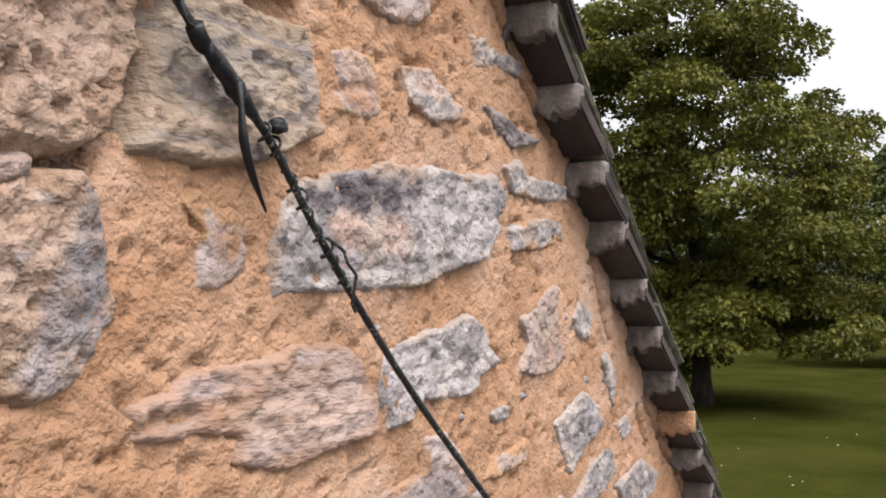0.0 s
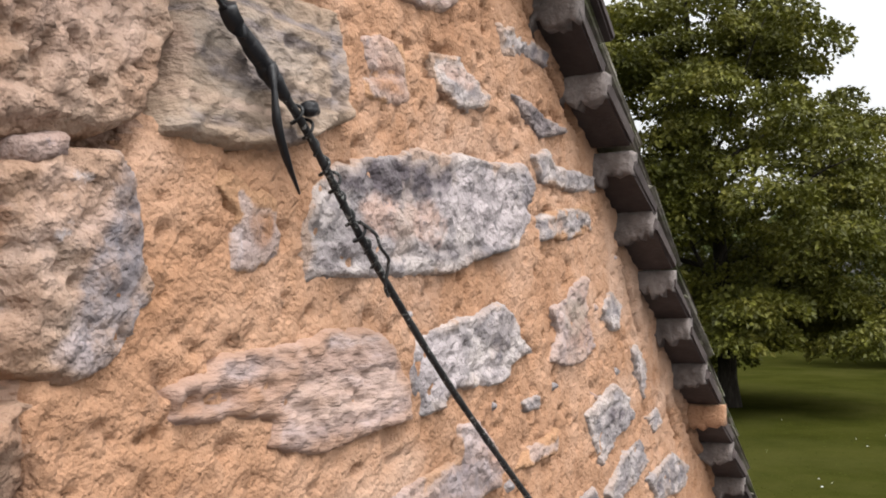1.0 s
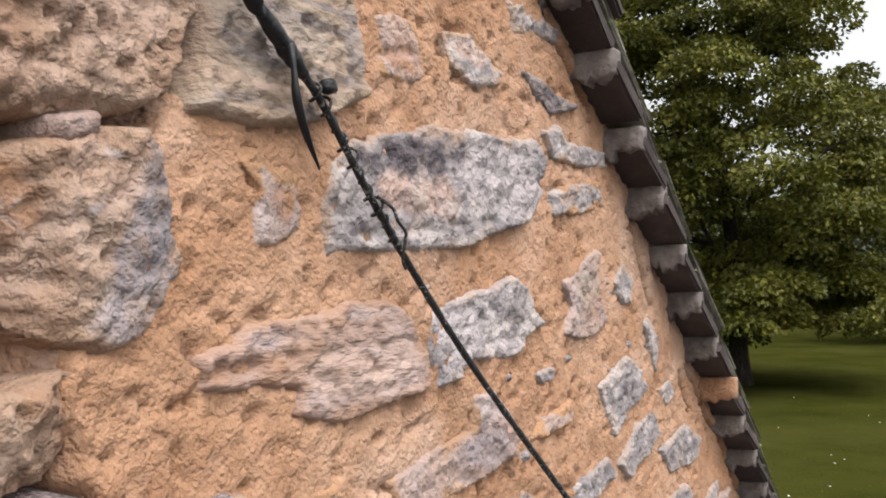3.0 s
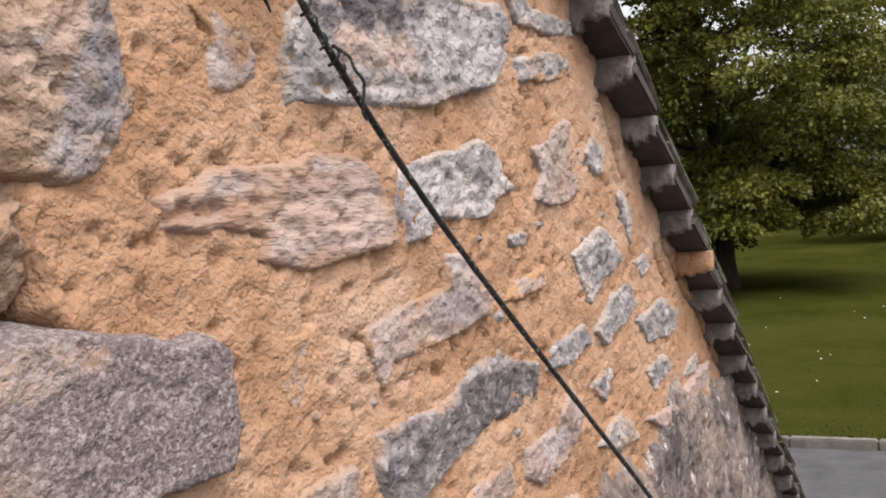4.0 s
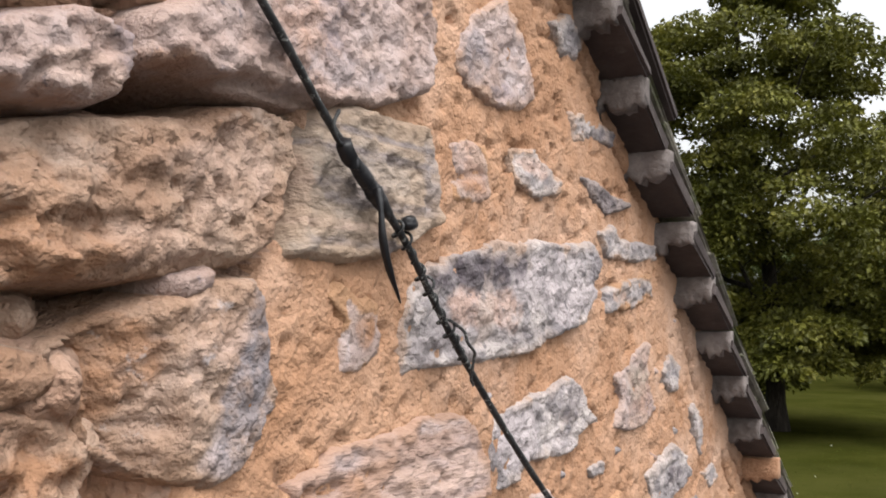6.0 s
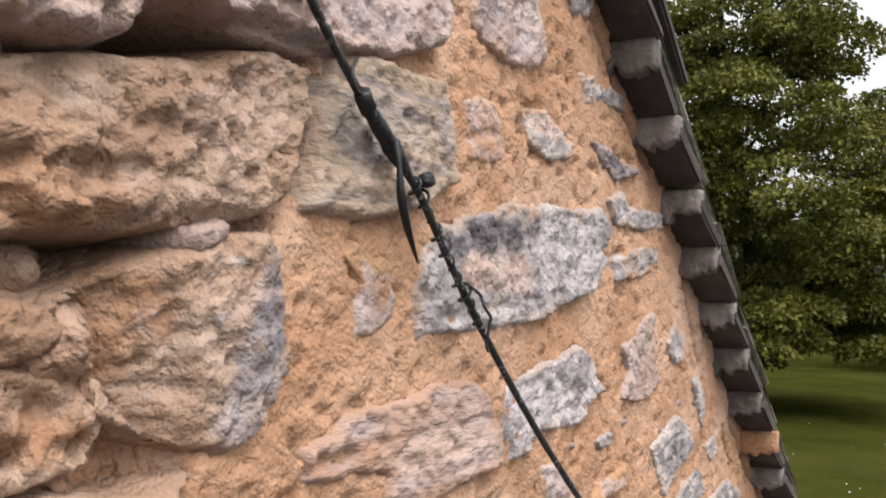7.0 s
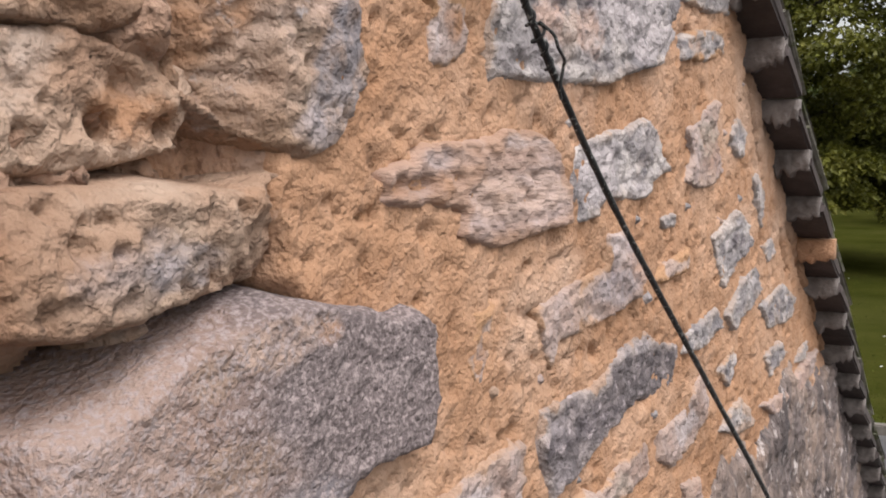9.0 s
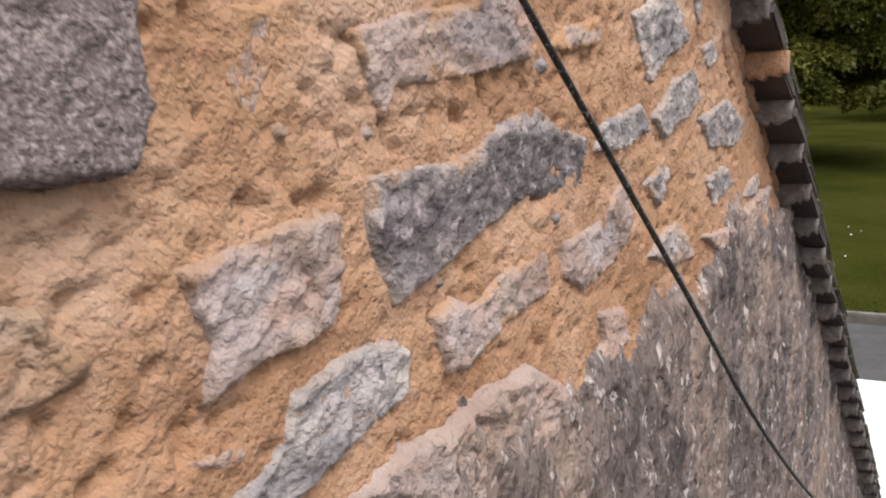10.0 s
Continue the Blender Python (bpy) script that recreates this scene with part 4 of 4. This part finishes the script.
stone(GREY, 0.0032, [(1.181, 2.935), (1.227, 2.946), (1.286, 2.958), (1.336, 2.939), (1.364, 2.911), (1.286, 2.895), (1.236, 2.872), (1.206, 2.904)], 28, smeared=0.6, patches=[(1.296, 2.922, 0.04, 0.011, DARK_LICHEN, 0.9)])
stone(GREY, 0.002, [(1.423, 2.906), (1.474, 2.914), (1.503, 2.891), (1.459, 2.882)], 29, smeared=0.75)
stone(GREY, 0.003, [(1.244, 2.839), (1.31, 2.87), (1.389, 2.883), (1.421, 2.85), (1.352, 2.829), (1.276, 2.819)], 30, smeared=0.65, patches=[(1.321, 2.839, 0.052, 0.011, DARK_LICHEN, 0.5)])
stone(GREY, 0.0028, [(1.424, 2.826), (1.55, 2.843), (1.639, 2.809), (1.588, 2.781), (1.46, 2.792)], 31, smeared=0.65, patches=[(1.524, 2.809, 0.063, 0.013, DARK_LICHEN, 0.5)])
stone(GREY, 0.0026, [(1.095, 2.842), (1.205, 2.853), (1.229, 2.827), (1.148, 2.816), (1.086, 2.822)], 32, smeared=0.6)
stone(GREY, 0.0018, [(1.221, 2.777), (1.276, 2.797), (1.301, 2.779), (1.262, 2.751)], 33, smeared=0.8)
stone(GREY, 0.0022, [(1.44, 2.756), (1.542, 2.761), (1.589, 2.736), (1.48, 2.72)], 34, smeared=0.7, patches=[(1.487, 2.736, 0.039, 0.011, DARK_LICHEN, 0.6)])
stone(PALE, 0.0032, [(0.733, 2.913), (0.771, 2.92), (0.87, 2.932), (0.875, 2.956), (0.913, 2.958), (0.955, 2.922), (0.951, 2.897), (0.836, 2.886), (0.77, 2.882), (0.758, 2.866), (0.743, 2.889)], 35, smeared=0.8, label='pale pinkish stone half smeared with mortar', patches=[(0.892, 2.913, 0.063, 0.013, GREY_PALE, 0.7), (0.894, 2.947, 0.019, 0.012, WHITE_GREY, 0.5)])
stone(DARK, 0.0046, [(0.74, 2.839), (0.784, 2.839), (0.838, 2.836), (0.889, 2.85), (0.939, 2.863), (0.969, 2.863), (1.009, 2.846), (1.072, 2.833), (1.055, 2.796), (1.007, 2.793), (0.95, 2.801), (0.875, 2.79), (0.83, 2.776), (0.761, 2.764), (0.742, 2.802)], 36, rim=0.005, smeared=0.75, label='dark grey stone with a pale rim', patches=[(0.764, 2.818, 0.024, 0.016, GREY_PALE, 0.7), (0.966, 2.852, 0.058, 0.007, WHITE_GREY, 0.6), (0.831, 2.808, 0.092, 0.011, DARK_LICHEN, 0.6), (0.771, 2.779, 0.022, 0.012, GREY_PALE, 0.6)])
stone(PALE, 0.0030, [(0.597, 2.816), (0.62, 2.817), (0.654, 2.823), (0.694, 2.824), (0.709, 2.824), (0.711, 2.796), (0.707, 2.77), (0.673, 2.764), (0.636, 2.764), (0.607, 2.755), (0.612, 2.781), (0.603, 2.798)], 37, smeared=0.75, patches=[(0.636, 2.803, 0.024, 0.007, WHITE_GREY, 0.85), (0.667, 2.785, 0.031, 0.01, PINK_BUFF, 0.7), (0.693, 2.814, 0.014, 0.011, GREY_PALE, 0.6), (0.698, 2.778, 0.009, 0.014, WHITE_GREY, 0.6)])
stone(GREY, 0.0048, [(0.617, 2.708), (0.657, 2.716), (0.663, 2.741), (0.705, 2.747), (0.76, 2.744), (0.777, 2.732), (0.769, 2.709), (0.721, 2.702), (0.679, 2.693), (0.643, 2.687)], 38, smeared=0.65, patches=[(0.73, 2.734, 0.029, 0.012, WHITE_GREY, 0.7), (0.697, 2.722, 0.02, 0.015, WHITE_GREY, 0.5), (0.671, 2.702, 0.014, 0.011, DARK_LICHEN, 0.5)])
stone(PALE, 0.0016, [(0.805, 2.746), (0.827, 2.753), (0.85, 2.742), (0.911, 2.754), (0.965, 2.759), (0.985, 2.748), (0.979, 2.726), (0.908, 2.718), (0.839, 2.705), (0.817, 2.709)], 39, smeared=0.8, patches=[(0.909, 2.73, 0.038, 0.016, GREY_GREEN, 0.6), (0.826, 2.731, 0.014, 0.014, WHITE_GREY, 0.6)])
stone(PALE, 0.0018, [(1.011, 2.728), (1.015, 2.756), (1.078, 2.759), (1.158, 2.784), (1.172, 2.745), (1.136, 2.72), (1.049, 2.71)], 40, smeared=0.75, patches=[(1.091, 2.747, 0.037, 0.018, WHITE_GREY, 0.6)])
stone(PALE, 0.003, [(1.074, 2.632), (1.095, 2.657), (1.085, 2.682), (1.144, 2.674), (1.158, 2.641), (1.115, 2.632)], 41, smeared=0.5, rough=0.6, patches=[(1.115, 2.652, 0.047, 0.026, PINK_BUFF, 0.8)])
stone(PALE, -0.0005, [(0.632, 2.9), (0.645, 2.911), (0.643, 2.923), (0.673, 2.925), (0.668, 2.9), (0.661, 2.872), (0.645, 2.873), (0.638, 2.889)], 42, smeared=0.9, rough=0.6, patches=[(0.652, 2.899, 0.019, 0.027, OCHRE, 0.9), (0.655, 2.876, 0.005, 0.004, WHITE_GREY, 0.5)])
stone(WARM, 0.0035, [(0.501, 2.822), (0.527, 2.816), (0.533, 2.805), (0.55, 2.791), (0.549, 2.784), (0.522, 2.782), (0.496, 2.781)], 43, rim=0.006, smeared=0.6, rough=0.8, patches=[(0.524, 2.798, 0.027, 0.01, OCHRE, 0.7)], cracks=[(0.533, 2.806, 0.549, 2.793, 0.003, 0.008)])
stone(PALE, 0.001, [(0.593, 2.731), (0.609, 2.733), (0.628, 2.73), (0.623, 2.723), (0.598, 2.727)], 44, smeared=0.85)
stone(GREY, 0.0022, [(1.001, 2.965), (1.046, 2.967), (1.048, 2.955), (1.017, 2.954)], 46, smeared=0.6, rim=0.003)
stone(PALE, 0.0014, [(0.994, 2.905), (1.029, 2.921), (1.097, 2.929), (1.088, 2.907), (1.028, 2.903)], 48, smeared=0.95)
stone(PALE, 0.004, [(1.426, 2.691), (1.52, 2.685), (1.759, 2.701), (1.814, 2.704), (1.779, 2.67), (1.621, 2.663), (1.501, 2.663)], 49, smeared=0.7, patches=[(1.598, 2.685, 0.164, 0.025, PINK_BUFF, 0.6)])
stone(GREY, 0.004, [(1.225, 2.708), (1.276, 2.72), (1.321, 2.725), (1.38, 2.688), (1.397, 2.673), (1.295, 2.684)], 50, smeared=0.7)
stone(PALE, 0.010, [(0.7, 2.671), (0.753, 2.68), (0.822, 2.678), (0.862, 2.68), (0.937, 2.679), (1.016, 2.637), (0.996, 2.616), (0.922, 2.607), (0.856, 2.601)], 45, rim=0.010, rough=1.3, smeared=0.45, label='pale pinkish stone at the edge of the grey face', patches=[(0.835, 2.656, 0.078, 0.022, WARM_PINK, 0.7), (0.955, 2.634, 0.034, 0.026, PINK_BUFF, 0.6), (0.77, 2.655, 0.041, 0.014, GREY_PALE, 0.5)], cracks=[(0.836, 2.667, 0.989, 2.621, 0.003, 0.006), (0.991, 2.62, 0.982, 2.598, 0.003, 0.006)])
stone(GREY, 0.002, [(1.654, 2.709), (1.682, 2.731), (1.736, 2.73), (1.716, 2.703)], 52, smeared=0.7)

# rubble packing in the raked-out joints and grit in the pointing
grit = random.Random(17)
for n in range(26):
    packed = n < 10
    x = grit.uniform(0.27, 0.48) if packed else grit.uniform(0.55, 1.35)
    z = grit.choice((3.012, 3.065, 3.016, 3.060, 3.212, 2.952, 3.115)) + grit.uniform(-0.008, 0.008) if packed else grit.uniform(2.74, 3.22)
    r = grit.uniform(0.004, 0.009) if packed else grit.uniform(0.003, 0.0075)
    turn = grit.uniform(0, 6)
    ring = [(x + r * grit.uniform(0.7, 1.2) * math.cos(turn + a), z + 0.75 * r * grit.uniform(0.7, 1.2) * math.sin(turn + a)) for a in (0, 1.2, 2.5, 3.7, 5.0)]
    stone(WARM if packed else grit.choice((GREY, PALE, WARM)), grit.uniform(-0.035, -0.020) if packed else grit.uniform(0.001, 0.003),
          ring, 60 + n, 0.004, 0.6, 0.02, 0.0006, 0.1, 0.0018)

# ---- roof with its stepped verge ----
roof = tagged(new("roof"), "steep clay tile roof with a mortared stepped verge", "roof", kind="structure")
STEP = 0.0835
RISE = STEP * SLOPE
OVER = 0.047
TAU = 28.0
RISER = RISE - STEP * math.tan(radians(TAU))
ANGLE = math.degrees(math.atan(SLOPE))


def dab(seed, width, height):
    """Bedding mortar on a step's upright face, with a ragged lower lip."""
    rng = np.random.default_rng(seed)
    ny, nz = 14, 7
    verts, faces = [], []
    lip = [0.002 + 0.015 * (0.5 + 0.5 * math.sin(k * 0.55 + rng.random() * 6)) * (1.3 - k / ny) + 0.004 * rng.random() for k in range(ny + 1)]
    for back in (0, 1):
        for i in range(ny + 1):
            for j in range(nz + 1):
                y = 0.02 - (width + 0.02) * i / ny
                z = -lip[i] + (height + lip[i]) * j / nz
                verts.append((0.022 if back else -0.0035 * math.sin(math.pi * (0.15 + 0.8 * j / nz)) + rng.normal(0, 0.0009), y, z))
    s = (ny + 1) * (nz + 1)
    for i in range(ny):
        for j in range(nz):
            a = i * (nz + 1) + j
            faces.append((a, a + 1, a + nz + 2, a + nz + 1))
            faces.append((s + a, s + a + nz + 1, s + a + nz + 2, s + a + 1))
    rim = [i * (nz + 1) for i in range(ny + 1)] + [ny * (nz + 1) + j for j in range(1, nz + 1)] + [i * (nz + 1) + nz for i in range(ny - 1, -1, -1)] + [j for j in range(nz - 1, 0, -1)]
    for a, b in zip(rim, rim[1:] + rim[:1]):
        faces.append((a, b, s + b, s + a))
    return verts, faces


dabs = [mesh_from("bedding", *dab(900 + k, OVER - 0.003, RISER), BEDDING) for k in range(7)]
dab_orange = mesh_from("bedding", *dab(950, OVER + 0.004, RISER), MORTAR)


def slab(sx, sy, sz, mat, name, seed):
    bm = box(0, sx, 0, sy, 0, sz, 0.0025)
    rng = random.Random(seed)
    for v in bm.verts:
        v.co += Vector((rng.uniform(-1, 1), rng.uniform(-1, 1), rng.uniform(-1, 1))) * 0.0016
    bmesh.ops.recalc_face_normals(bm, faces=bm.faces[:])
    me = bpy.data.meshes.new(name)
    bm.to_mesh(me)
    bm.free()
    me.materials.append(mat)
    return me


creasing = [slab(STEP / math.cos(radians(TAU)) + 0.004, OVER + 0.06, 0.016, TILE, "creasing_tile", s) for s in range(5)]
edge_tiles = [slab(0.165, 0.165, 0.006, MOSSY, "verge_tile", 20 + s) for s in range(6)]
steps_n = int((EAVES_X - 0.2) / STEP)
rnd = random.Random(3)
for k in range(-19, steps_n + 1):
    x = 0.238 + k * STEP + rnd.uniform(-0.004, 0.004)
    zt = float(verge_z(x))
    z = zt - RISE * 0.62
    if x + STEP > EAVES_X:
        break
    orange = abs(x - 1.672) < STEP / 2
    t = new("creasing_tile", creasing[k % 5])
    t.parent = roof
    t.location = (x, -OVER + rnd.uniform(-0.003, 0.003), z)
    t.rotation_euler = (0, radians(TAU + rnd.uniform(-2, 2)), radians(rnd.uniform(-1.5, 1.5)))
    b = new("bedding", dab_orange if orange else dabs[k % 7])
    b.parent = roof
    b.location = (x - 0.001, 0, z + 0.001)
    v = new("verge_tile", edge_tiles[k % 6])
    v.parent = roof
    v.location = (x - 0.01, -OVER + 0.001 + rnd.uniform(-0.003, 0.003), zt + 0.009)
    v.rotation_euler = (0, radians(ANGLE - 5 + rnd.uniform(-1.5, 1.5)), radians(rnd.uniform(-1, 1)))


slipped = part("slipped_tile", box(-0.28, 0, 0, 0.165, 0, 0.013, 0.003), TILE, roof, "dark tile slipped out over the verge")
slipped.location = (1.158, -OVER - 0.006, float(verge_z(1.158)) + 0.017)
slipped.rotation_euler = (0, radians(ANGLE - 1.5), 0)


def roof_slope(sign):
    """One slope of plain tiles in lapped courses, as one sheet with real steps."""
    verts, faces = [], []
    n = 62
    run = EAVES_X - APEX_X + 0.06
    y0, y1 = 0.06, 7.42
    for i in range(n):
        a, b = run * i / n, run * (i + 1) / n + 0.02
        za, zb = APEX_Z - SLOPE * a + 0.036, APEX_Z - SLOPE * b + 0.056
        m = int((y1 - y0) / 0.17)
        for j in range(m):
            ya = y0 + (j + (0.5 if i % 2 else 0)) * 0.17
            o = len(verts)
            for yy in (ya + 0.002, ya + 0.168):
                verts += [(APEX_X + sign * a, yy, za), (APEX_X + sign * b, yy, zb), (APEX_X + sign * b, yy, zb - 0.014), (APEX_X + sign * a, yy, za - 0.014)]
            faces += [(o, o + 1, o + 5, o + 4), (o + 1, o + 2, o + 6, o + 5), (o + 3, o + 7, o + 6, o + 2), (o, o + 3, o + 2, o + 1), (o + 4, o + 5, o + 6, o + 7), (o, o + 4, o + 7, o + 3)]
    return mesh_from("tile_courses", verts, faces, TILE, False)


for sign in (1, -1):
    tagged(part("tile_courses", roof_slope(sign), TILE, roof, "lapped dark clay tiles"), kind="stuff")
    bm = bmesh.new()
    run = EAVES_X - APEX_X + 0.03
    q = [(0, 0.0), (run, -SLOPE * run), (run, -SLOPE * run - 0.03), (0, -0.03)]
    rows = [[bm.verts.new((APEX_X + sign * a, y, APEX_Z + h + 0.012)) for a, h in q] for y in (0.13, 7.4)]
    bm.faces.new(rows[0])
    bm.faces.new(rows[1][::-1])
    for i in range(4):
        bm.faces.new((rows[0][i], rows[1][i], rows[1][(i + 1) % 4], rows[0][(i + 1) % 4]))
    part("boarding", bm, BARK, roof, "dark boarding under the tiles")

# ---- black overhead cable with a taped joint ----
cable = tagged(new("cable"), "black cable with a taped joint and wire binding across the wall", "cable")
CY = -0.020
run = smooth_line([(0.30, CY - 0.004, 3.43), (0.466, CY - 0.003, 3.300), (0.552, CY, 3.228), (0.607, CY, 3.186), (0.640, CY, 3.160), (0.703, CY, 3.096), (0.80, CY, 3.012), (0.90, CY, 2.936),
                   (1.06, CY - 0.002, 2.818), (1.27, CY - 0.002, 2.668), (1.65, CY - 0.004, 2.392), (2.12, CY - 0.008, 2.092), (2.9, CY - 0.01, 1.64)], 14)


def thickness(p):
    g = math.exp(-((p.x - 0.598) / 0.016) ** 2)
    return 0.0026 + 0.0002 * min(1, max(0, (p.x - 0.75) * 3)) + 0.0016 * g


rr = random.Random(5)
line = mesh_from("sheath", *tube(run, [thickness(p) * rr.uniform(0.94, 1.08) for p in run], 12), WIRE)
part("sheath", line, WIRE, cable)


def at_x(x):
    for a, b in zip(run, run[1:]):
        if a.x <= x <= b.x:
            return a.lerp(b, (x - a.x) / (b.x - a.x))
    return run[-1]


# thin wire wound round the joint
coil = []
for i in range(150):
    x = 0.625 + 0.095 * i / 149
    p = at_x(x)
    w = i * 0.42
    r = 0.0040 + 0.0016 * math.sin(i * 0.13)
    coil.append(p + Vector((0.7 * math.cos(w) * r, -math.sin(w) * r, 0.7 * math.cos(w) * r)))
part("binding_wire", mesh_from("binding_wire", *tube(coil, [0.0011] * len(coil), 6), WIRE), WIRE, cable, "thin dark binding wire")
p = at_x(0.69)
loose = smooth_line([p + Vector((0, -0.004, 0.002)), p + Vector((0.010, -0.010, -0.006)), p + Vector((0.012, -0.012, -0.014)), p + Vector((0.022, -0.012, -0.021)), p + Vector((0.027, -0.009, -0.026)), p + Vector((0.028, -0.006, -0.040)), p + Vector((0.037, -0.003, -0.046))], 6)
part("binding_wire", mesh_from("binding_wire", *tube(loose, [0.0012] * len(loose), 6), WIRE), WIRE, cable, "loose end of binding wire")
p = at_x(0.553)
loop = smooth_line([p + Vector((0.002, -0.005, 0.008)), p + Vector((-0.006, -0.007, -0.002)), p + Vector((-0.002, -0.008, -0.012)), p + Vector((0.008, -0.007, -0.012))], 6)
part("binding_wire", mesh_from("binding_wire", *tube(loop, [0.0013] * len(loop), 6), WIRE), WIRE, cable, "loop of binding wire")

# tape wraps
verts, faces = [], []
for i, x in enumerate((0.580, 0.588, 0.596, 0.603, 0.609)):
    p, q = at_x(x - 0.007), at_x(x + 0.008)
    v, f = tube([p, p.lerp(q, 0.3), p.lerp(q, 0.7), q], [thickness(p) + 0.001, thickness(p) + 0.0014 + 0.0008 * (i % 2), thickness(q) + 0.0012, thickness(q) + 0.0006], 12)
    o = len(verts)
    verts += v
    faces += [tuple(a + o for a in g) for g in f]
part("tape_wrap", mesh_from("tape_wrap", verts, faces, TAPE), TAPE, cable, "black tape wound round the joint")
bm = bmesh.new()
k = at_x(0.628)
bmesh.ops.create_icosphere(bm, subdivisions=3, radius=0.0062, matrix=Matrix.Translation(k + Vector((0.008, -0.004, 0.004))) @ Matrix.Diagonal((1.1, 0.9, 0.85, 1)))
for v in bm.verts:
    v.co += v.normal * 0.0012 * noise.noise(v.co * 260)
part("knot", bm, TAPE, cable, "knotted end of tape")


def strip(points, widths, thick=0.0007):
    pts = smooth_line(points, 6)
    n = len(pts)
    verts, faces = [], []
    for i, p in enumerate(pts):
        d = (pts[min(i + 1, n - 1)] - pts[max(i - 1, 0)]).normalized()
        t = i / (n - 1)
        s = Vector((-0.85, -0.5 + 0.3 * t, 0.1)).cross(d).normalized()
        w = np.interp(t, np.linspace(0, 1, len(widths)), widths)
        u = s.cross(d).normalized() * thick
        verts += [p - s * w + u, p + s * w + u, p + s * w - u, p - s * w - u]
    for i in range(n - 1):
        for k in range(4):
            faces.append((i * 4 + k, i * 4 + (k + 1) % 4, (i + 1) * 4 + (k + 1) % 4, (i + 1) * 4 + k))
    faces += [(3, 2, 1, 0), tuple((n - 1) * 4 + k for k in range(4))]
    return mesh_from("tape_tail", verts, faces, TAPE)


p = at_x(0.597) + Vector((-0.004, 0, -0.004))
part("tape_tail", strip([p + Vector((0.002, -0.006, 0.004)), p + Vector((0.0, -0.010, -0.012)), p + Vector((0.001, -0.011, -0.030)), p + Vector((0.010, -0.010, -0.048)), p + Vector((0.026, -0.008, -0.068))], (0.0030, 0.0016, 0.0027, 0.0023, 0.0005)), TAPE, cable, "hanging end of black tape")
p = at_x(0.562)
part("tape_tail", strip([p + Vector((-0.001, -0.006, -0.001)), p + Vector((-0.007, -0.009, -0.006)), p + Vector((-0.002, -0.010, -0.014)), p + Vector((0.010, -0.008, -0.016))], (0.003, 0.005, 0.005, 0.003)), TAPE, cable, "crumpled flap of black tape")
